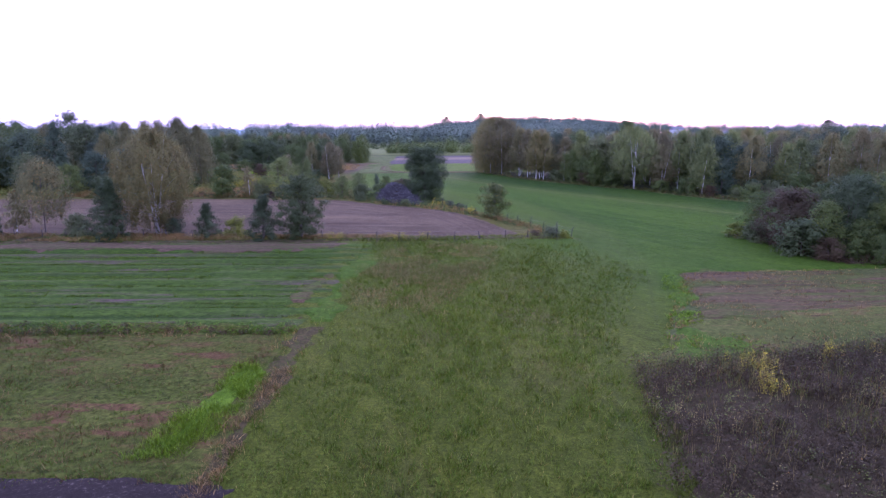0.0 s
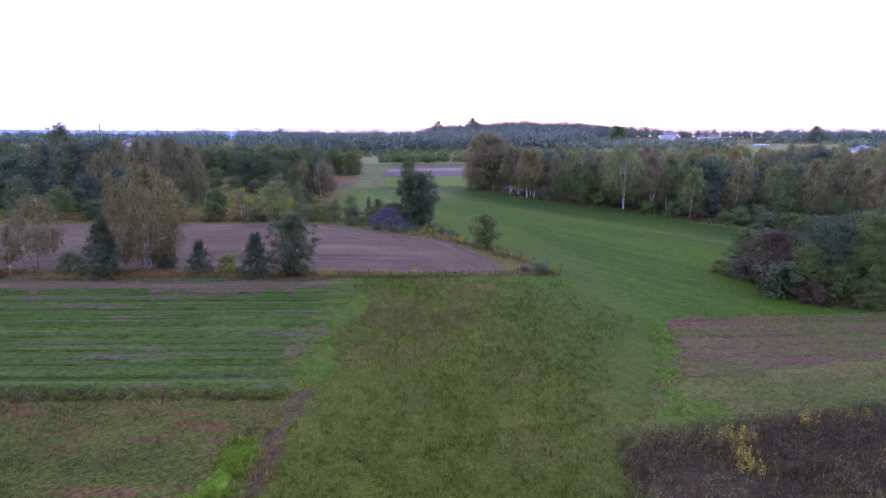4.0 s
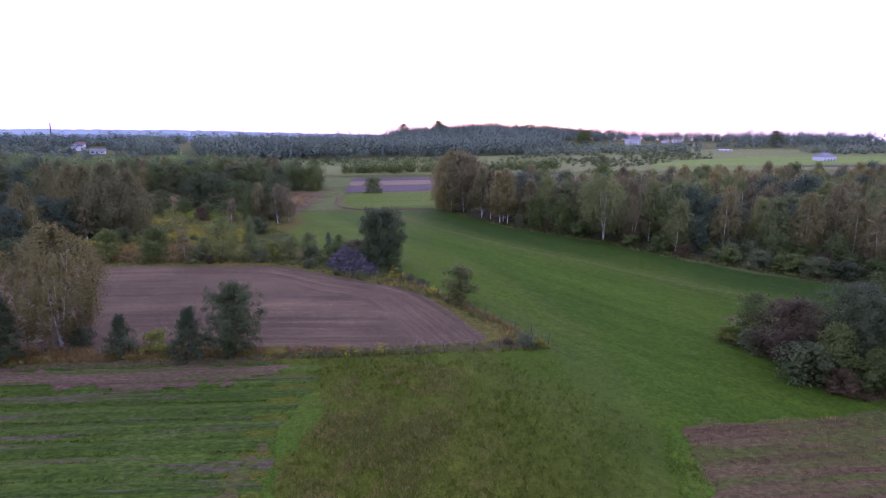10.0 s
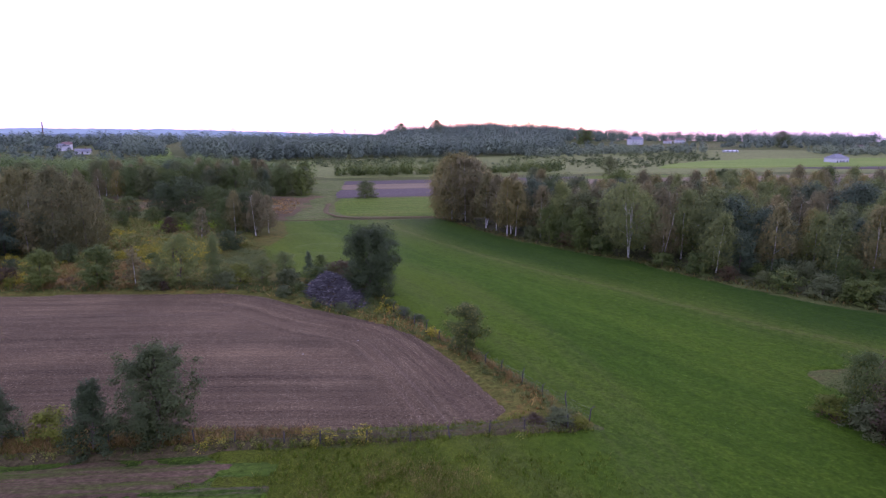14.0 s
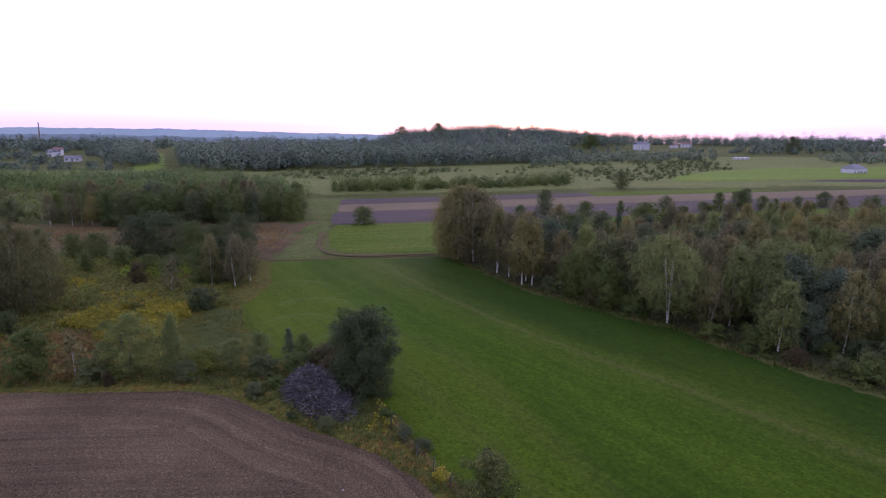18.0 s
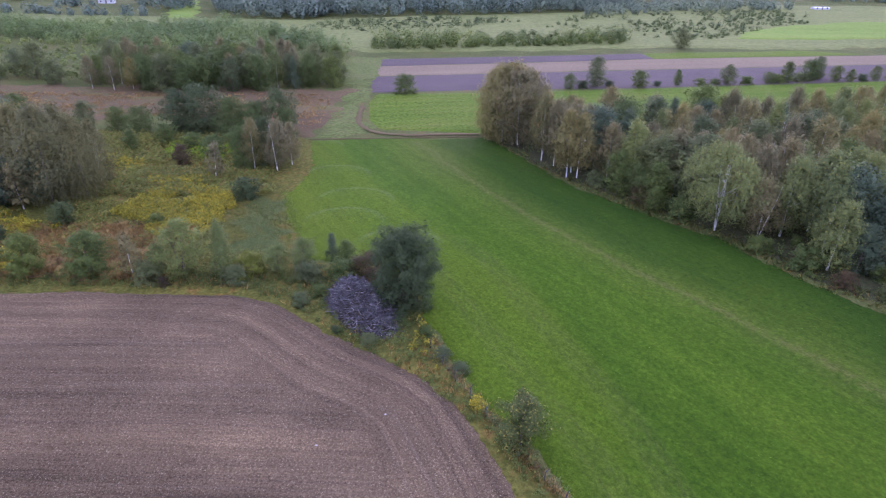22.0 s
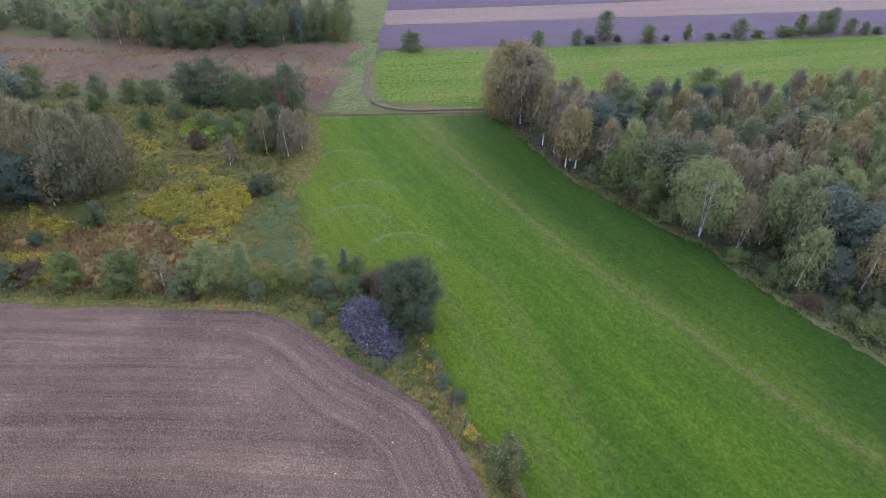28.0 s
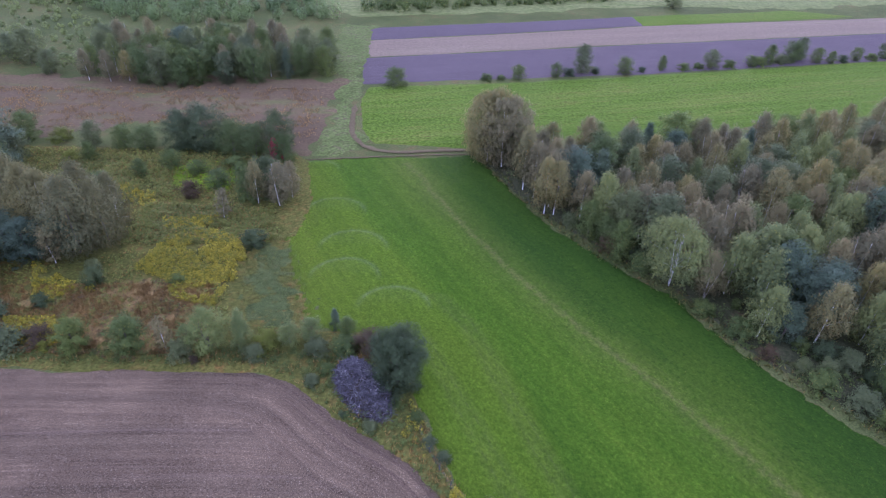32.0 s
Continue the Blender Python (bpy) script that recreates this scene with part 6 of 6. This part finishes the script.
# ---- grass, herbs and weeds ----
def blades(name, polys, n, lo, hi, width, mat, label, per=5, lean=0.35, clumpy=0.0, category="grass", z0=0.12, soft=0.3, rows=0.0, loose=0.07, grain=(3.0, 3.0)):
    """Tufts of single blades."""
    pts = []
    for poly in polys:
        p = np.array(poly, float)
        (x0, y0), (x1, y1) = p.min(0), p.max(0)
        m = int(n * 1.0)
        q = np.stack((rng.uniform(x0, x1, m), rng.uniform(y0, y1, m)), 1)
        ok = inside(poly, q[:, 0], q[:, 1]) > soft * rng.random(m) ** 1.5
        if clumpy:
            ok &= fbm(q[:, 0] / grain[0], q[:, 1] / grain[1], len(name)) > clumpy
        if rows:
            q[:, 1] = np.round(q[:, 1] / rows) * rows + rng.normal(size=m) * rows * 0.13 + 0.5 * vnoise(q[:, 0] / 30, q[:, 0] * 0, 2)
        pts.append(q[ok])
    q = np.repeat(np.concatenate(pts), per, 0)
    m = len(q)
    h = rng.uniform(lo, hi, m) * np.repeat(rng.uniform(0.6, 1.25, m // per), per)
    a = rng.random(m) * 2 * math.pi
    base = np.column_stack((q + rng.normal(size=(m, 2)) * loose, land(q[:, 0], q[:, 1]) + z0))
    side = np.stack((np.cos(a), np.sin(a), 0 * a), 1) * (width * (0.6 + 0.8 * rng.random(m)))[:, None]
    tip = base + np.column_stack((rng.normal(size=(m, 2)) * (h * lean)[:, None], h))
    v = np.stack((base - side, base + side, tip), 1).reshape(-1, 3)
    up = rng.normal(size=(m, 3)) * 0.3 + (0, 0, 1)
    return tagged(new(name, mesh_from(name, v, np.arange(3 * m).reshape(m, 3), mat, True, np.repeat(up / np.linalg.norm(up, axis=1)[:, None], 3, 0))), label, category, kind="stuff")


def herbs(name, polys, n, lo, hi, mat, label, leaves=26, size=0.16, wide=0.5, clumpy=0.0, category="herbs", seed=0):
    """Bushy herbs: each a small mound of leaves on the ground."""
    pts = []
    for poly in polys:
        p = np.array(poly, float)
        (x0, y0), (x1, y1) = p.min(0), p.max(0)
        q = np.stack((rng.uniform(x0, x1, n), rng.uniform(y0, y1, n)), 1)
        ok = inside(poly, q[:, 0], q[:, 1]) > 0
        if clumpy:
            ok &= fbm(q[:, 0] / 5.0, q[:, 1] / 5.0, seed + len(name)) > clumpy
        pts.append(q[ok])
    q = np.concatenate(pts)
    m = len(q)
    h = rng.uniform(lo, hi, m)
    u, a = rng.random((m, leaves)), rng.random((m, leaves)) * 2 * math.pi
    r = (h * wide)[:, None] * np.sqrt(np.clip(1 - u ** 2, 0.1, 1)) * rng.random((m, leaves)) ** 0.5
    pos = np.stack((q[:, :1] + r * np.cos(a), q[:, 1:] + r * np.sin(a), 0.08 + h[:, None] * u), -1).reshape(-1, 3)
    return tagged(new(name, mesh_from(name, *(lambda c: (c[0], c[1], mat, True, c[2]))(leaf_cloud(rng, pos, size)))), label, category, kind="stuff")


NEAR_CENTRE = [(-11, 82), (-10, 14), (13, 14), (12, 33), (13, 40), (16, 50), (21, 60), (17, 76)]
blades("meadow_tufts", [NEAR_CENTRE], 15000, 0.18, 0.46, 0.015, L_GRASS, "tufts of olive-green meadow grass", 8, 0.5, soft=9, loose=0.09)
blades("meadow_green_tufts", [NEAR_CENTRE], 11000, 0.16, 0.4, 0.015, L_GREENGRASS, "tufts of green meadow grass", 8, 0.5, 0.44, soft=6, loose=0.09, grain=(5.0, 9.0))
blades("dry_stalks", [[(-9.5, 66), (-8, 48), (0, 45), (5, 59), (8, 75), (-4, 76)]], 15000, 0.2, 0.55, 0.011, L_STRAW, "dry pale grass stalks in the meadow", 4, 0.45, 0.44, soft=3)
blades("green_tufts", [[(10, 22), (13, 20), (24, 60), (34, 64), (38, 78), (44, 92), (62, 96), (66, 112), (52, 131), (45, 146), (34, 159), (20, 180), (-5, 175), (-18, 140), (0, 130), (0, 120), (6, 106), (18, 82), (16, 60)]], 60000, 0.05, 0.14, 0.04, L_GREENGRASS, "short green meadow grass", 2, 1.2, z0=0.06, soft=6)
blades("row_crop_tufts", [[(-75, 75), (-12, 76.5), (-10, 44), (-50, 43.5)]], 30000, 0.08, 0.24, 0.018, L_GREENGRASS, "green crop tufts in rows", 4, 0.8, 0.38, soft=3, rows=1.15)
blades("patchy_field_tufts", [[(-78, 41.6), (-10, 41.8), (-9.6, 22.2), (-55, 22.2)]], 13000, 0.08, 0.26, 0.016, L_GREENGRASS, "mixed short field grass", 6, 0.6, 0.36, loose=0.1, grain=(7.0, 2.0))
blades("rusty_tufts", [[(-78, 41), (-11, 41), (-11, 22.4), (-55, 22.4)]], 22000, 0.08, 0.28, 0.015, L_RUSTY, "dry rust-brown grass in the field", 5, 0.7, 0.42, grain=(9.0, 2.2))
blades("lush_tufts", [[(-12.6, 35.4), (-11.0, 35.6), (-10.2, 33.4), (-10.2, 30), (-10.5, 26.6), (-11.4, 24.3), (-13.8, 24.2), (-13.6, 27.5), (-12.6, 31.4)]], 5200, 0.15, 0.42, 0.018, L_LUSH, "bright lush grass blades", 6, 0.8, 0.36, soft=1.2)
blades("lush_strip_tufts", [[(21.2, 59), (23.6, 59), (20.6, 46.6), (19.2, 42), (22.5, 39.6), (21, 37.2), (13.8, 36.6), (16, 42), (18.8, 50)]], 5200, 0.1, 0.26, 0.022, L_LUSH, "lush grass along the stubble", 4, 0.8, 0.4, soft=1.6)
blades("bank_grass", [[(-75, 43.8), (-10, 42.8), (-9, 34), (-9.5, 24), (-8.5, 19), (-10.5, 19), (-10.8, 36), (-12, 40), (-75, 40.2)]], 6000, 0.2, 0.5, 0.02, L_DRY, "dry grass on the field bank", 5, 0.6, 0.42)
blades("stubble_tufts", [[(13, 36), (24, 60), (60, 63), (60, 50), (30, 37)]], 12000, 0.1, 0.3, 0.02, L_DRY, "stubble and regrowth", 4, 0.4, 0.42)
WEED_AREA = [(11.4, 35.4), (18, 36.6), (30, 39.4), (48, 42), (40, 20), (9.2, 16), (9.0, 22), (10.4, 29)]
blades("brown_weeds", [WEED_AREA], 17000, 0.25, 0.75, 0.012, L_WEED, "tall brown withered weeds", 5, 0.75, 0.0, "weeds")
herbs("weed_mounds", [WEED_AREA], 3600, 0.5, 1.25, L_WEED, "bushy brown weeds", 46, 0.1, 0.75, 0.36, "weeds")
herbs("green_weed_mounds", [WEED_AREA], 1100, 0.5, 1.1, L_FALLOW, "grey-green herbs among withered weeds", 34, 0.075, 0.45, 0.48, "weeds")
herbs("weed_plumes", [WEED_AREA], 110, 0.8, 1.35, L_STRAW, "pale seeding plumes above withered weeds", 26, 0.07, 0.22, 0.4, "weeds", 3)
herbs("goldenrod_clump", [[(17.0, 30.2), (17.4, 32.4), (18.6, 32.8), (18.4, 30.6)], [(23.4, 36.2), (24.2, 36.5), (24.2, 35.9)], [(24.5, 36.8), (30, 38.4), (36, 39.2), (36, 38.2), (30, 37.2), (24.5, 35.8)], [(16.4, 34.4), (19.8, 35.2), (20, 34.2), (17, 33)]], 40, 0.7, 1.5, L_GOLD, "flowering goldenrod among weeds", 60, 0.06, 0.22)
herbs("bank_herbs", [[(-75, 43.2), (-10.5, 42.6), (-10.5, 40.8), (-75, 41.0)]], 600, 0.25, 0.6, L_WEED, "brown herbs on the field bank", 34, 0.1, 0.9, 0.42)
herbs("bank_green_herbs", [[(-75, 43.4), (-10.5, 42.8), (-10.5, 41), (-75, 41.2)]], 1300, 0.2, 0.6, L_GREENGRASS, "green herbs on the field bank", 30, 0.1, 0.9, 0.33, seed=4)
WEED_BACK = [(11.8, 35.0), (18, 36.4), (30, 39.2), (46, 42), (46, 39.6), (30, 36.6), (18, 34), (12, 33)]
herbs("tall_weed_clumps", [WEED_BACK], 420, 0.8, 1.5, L_FALLOW, "tall green herbs at the back of the weeds", 46, 0.075, 0.35, 0.42, "weeds", 7)
herbs("tall_brown_clumps", [WEED_BACK], 520, 0.7, 1.4, L_WEED, "tall brown herbs at the back of the weeds", 46, 0.08, 0.45, 0.4, "weeds", 2)
VERGE = [(-75, 82), (-35, 82), (-5, 80.8), (9, 81.6), (12, 83.4), (17, 81.5), (17.5, 79), (10, 78.2), (-10, 77.8), (-40, 76.6), (-75, 76.5)]
blades("verge_grass", [VERGE], 9000, 0.15, 0.5, 0.022, L_GRASS, "long verge grass along the fence", 5, 0.5, 0.3)
blades("verge_dry_grass", [[(-75, 82), (-35, 82), (-6, 81), (-6, 79.5), (-40, 77), (-75, 76.6)]], 16000, 0.25, 0.6, 0.025, L_DRY, "reddish dry grass along the fence", 5, 0.5, 0.36)
blades("edge_dry_grass", [[(-8.8, 43), (-8.6, 36), (-9, 20), (-10.7, 20), (-10.2, 31), (-10.6, 43)]], 3600, 0.1, 0.32, 0.014, L_DRY, "dry brown grass between two fields", 4, 0.8, 0.36, soft=0.8)
blades("weed_edge_grass", [[(8.6, 16), (10.2, 29), (11.6, 35.8), (18, 37), (32, 40), (32, 38.6), (18, 35.6), (12.6, 34.4), (11, 28), (9.8, 16)]], 5000, 0.2, 0.6, 0.014, L_GRASS, "green and dry grass at the edge of the weeds", 4, 0.6, 0.34, soft=0.6)
blades("pale_weed_stalks", [[(12, 34.6), (30, 38.4), (44, 40), (38, 24), (12, 24)]], 2400, 0.5, 1.0, 0.011, L_FALLOW, "pale green upright weed stalks", 6, 0.3, 0.46, "weeds")
blades("straw_weed_stalks", [WEED_AREA], 2600, 0.5, 1.0, 0.01, L_STRAW, "pale straw-coloured dead stalks", 5, 0.18, 0.5, "weeds")
herbs("verge_herbs", [VERGE], 700, 0.3, 0.8, L_HERB, "herbs along the fence", 30, 0.13, 0.6, 0.5)
herbs("verge_goldenrod", [[(-15.5, 79.6), (1.5, 79.9), (1.5, 78.2), (-15.5, 77.2)]], 110, 0.5, 1.15, L_GOLD, "yellow goldenrod along the fence", 44, 0.1, 0.55, 0.46)
BORDER = [(17, 82), (11.8, 83), (11.2, 88), (8.4, 94), (5, 101.5), (0.6, 106.6), (-4, 111.2), (-11.6, 117), (-18, 123), (-24, 127), (-36, 127.2), (-75, 127), (-75, 131), (-24, 131), (-10, 130), (-2, 121), (1.6, 113), (5.8, 104), (12.6, 92)]
blades("border_grass", [BORDER], 10000, 0.3, 0.9, 0.03, L_DRY, "dry tall grass along the field border", 5, 0.4, 0.4)
herbs("border_herbs", [BORDER], 9500, 0.3, 1.0, L_MID, "green herbs along the field border", 32, 0.15, 0.7, 0.33)
herbs("border_goldenrod", [[(-1.5, 120), (2.2, 112), (0.4, 109.5), (-3, 115)], [(4, 104), (6, 103), (4.5, 106)]], 60, 0.6, 1.2, L_GOLD, "goldenrod on the field border", 36, 0.16, 0.5)
blades("border_dry_grass", [[(14.6, 84.2), (10.6, 92.6), (6.2, 101), (2.2, 109), (-0.6, 116), (0.6, 116.4), (3.4, 109.6), (7.4, 101.6), (11.6, 93.4), (15.4, 85)]], 9000, 0.3, 0.8, 0.02, L_DRY, "pale dry grass along the old fence", 5, 0.5, 0.42, grain=(2.0, 2.0))
GOLD = [(-55, 152), (-52, 163), (-46, 167), (-38, 163), (-34.5, 156), (-35, 147), (-37, 141), (-44, 143), (-48, 149)]
herbs("goldenrod_stand", [GOLD], 3300, 0.6, 1.3, L_GOLD, "dense stand of yellow goldenrod", 40, 0.19, 0.48, 0.36)
herbs("goldenrod_stand", [[(-78, 189), (-62, 182), (-59, 175), (-66, 176)], [(-74, 153), (-62, 152), (-58, 144), (-68, 142)], [(-56, 170), (-44, 172), (-46, 166), (-54, 166)], [(-70, 137), (-60, 138), (-58, 131), (-68, 131)]], 420, 0.6, 1.2, L_GOLD, "scattered goldenrod on the fallow ground", 40, 0.24, 0.55, 0.42)
HERBS_IN = [(-120, 204), (-60, 204), (-36, 200), (-30, 176), (-35, 162), (-37, 150), (-33, 138), (-26, 131), (-90, 131), (-120, 140)]
herbs("fallow_herbs", [HERBS_IN], 7000, 0.4, 1.2, L_FALLOW, "mixed green and brown herbs on fallow ground", 26, 0.26, 0.7, 0.42)
herbs("fallow_rusty_herbs", [[(-64, 146), (-48, 149), (-36, 138), (-33, 129), (-46, 128), (-66, 130)]], 900, 0.3, 0.8, L_RUSTY, "rust-brown withered herbs on fallow ground", 26, 0.2, 0.8, 0.4)
herbs("bracken_patch", [[(-62, 196), (-48, 197), (-44, 190), (-46, 183), (-58, 184)]], 420, 0.7, 1.6, L_LUSH, "bright green bracken between the bushes", 30, 0.26, 0.7, 0.36)
herbs("fallow_green_herbs", [[(-90, 200), (-40, 200), (-40, 180), (-80, 178)], [(-62, 176), (-30, 174), (-31, 162), (-60, 160)]], 1800, 0.5, 1.5, L_FALLOW, "lush green herbs between the bushes", 30, 0.3, 0.8, 0.4)
blades("rusty_fallow_grass", [[(-80, 146), (-38, 148), (-36, 129), (-80, 129)]], 21000, 0.3, 0.9, 0.04, L_DRY, "rusty dry grass on fallow ground", 5, 0.5, 0.4)
blades("grey_fallow_grass", [[(-37, 163), (-28, 166), (-22, 150), (-18, 136), (-26, 133), (-33, 136), (-37, 150)]], 9000, 0.1, 0.32, 0.03, L_GREYGRASS, "tall grey-green grass clumps", 4, 0.8, soft=4)
blades("heath_grass", [[(-120, 214), (-75, 222), (-52, 219), (-36, 208), (-31, 215), (-33, 254), (-110, 250), (-140, 248)]], 16000, 0.3, 0.7, 0.05, L_DRY, "dry heath grass", 4, 0.4, 0.5)
blades("wood_edge_grass", [[(12, 204), (20, 185), (27, 171), (34, 159), (45, 146), (52, 131), (60, 121), (72, 105), (75, 108), (64, 124), (55, 136), (48, 149), (37, 162), (29, 174), (22, 188), (15, 205)]], 14000, 0.3, 0.8, 0.05, L_FALLOW, "rough grass at the edge of the wood", 5, 0.8, 0.25)
herbs("thicket_herbs", [[(37, 81), (40, 74), (40, 66), (43, 63), (75, 64), (75, 70), (44, 70), (43, 82)]], 900, 0.4, 1.2, L_WEED, "withered herbs at the thicket's foot", 30, 0.18, 0.6, 0.3)
herbs("wood_undergrowth", [FOREST], 3400, 0.8, 2.2, L_MID, "bushy undergrowth in the wood", 34, 0.32, 0.6, 0.42)

# stones on the ploughed field
for x, y, s in ((-10.1, 98.7, 0.16), (-4.2, 103, 0.15)):
    bm = bmesh.new()
    bmesh.ops.create_icosphere(bm, subdivisions=2, radius=s)
    for v in bm.verts:
        v.co *= 0.8 + 0.4 * noise.noise(v.co * 4 + Vector((x, y, 0)))
        v.co.z = max(v.co.z * 0.7, -0.05)
    me = bpy.data.meshes.new("field_stone")
    bm.to_mesh(me)
    bm.free()
    me.materials.append(M_STONE)
    st = tagged(new("field_stone", me), "pale stone lying on ploughed soil", "stone")
    st.location = (x, y, 0.12)


# the tall works chimney far away
stack = thing("factory_chimney", "tall slim brick works chimney far away", "chimney", at=(-850, 1600, 0))
base_z = float(land(-850, 1600))
for nm, z0, z1, r0, r1, mt in (("shaft", -1, 45, 1.7, 1.1, M_REDROOF), ("cap", 45, 46.2, 1.3, 1.3, M_ROOF)):
    part(nm, mesh_from(nm, *tube([(0, 0, base_z + z0), (0, 0, base_z + z1)], [r0, r1], 12), mt, True), None, stack)
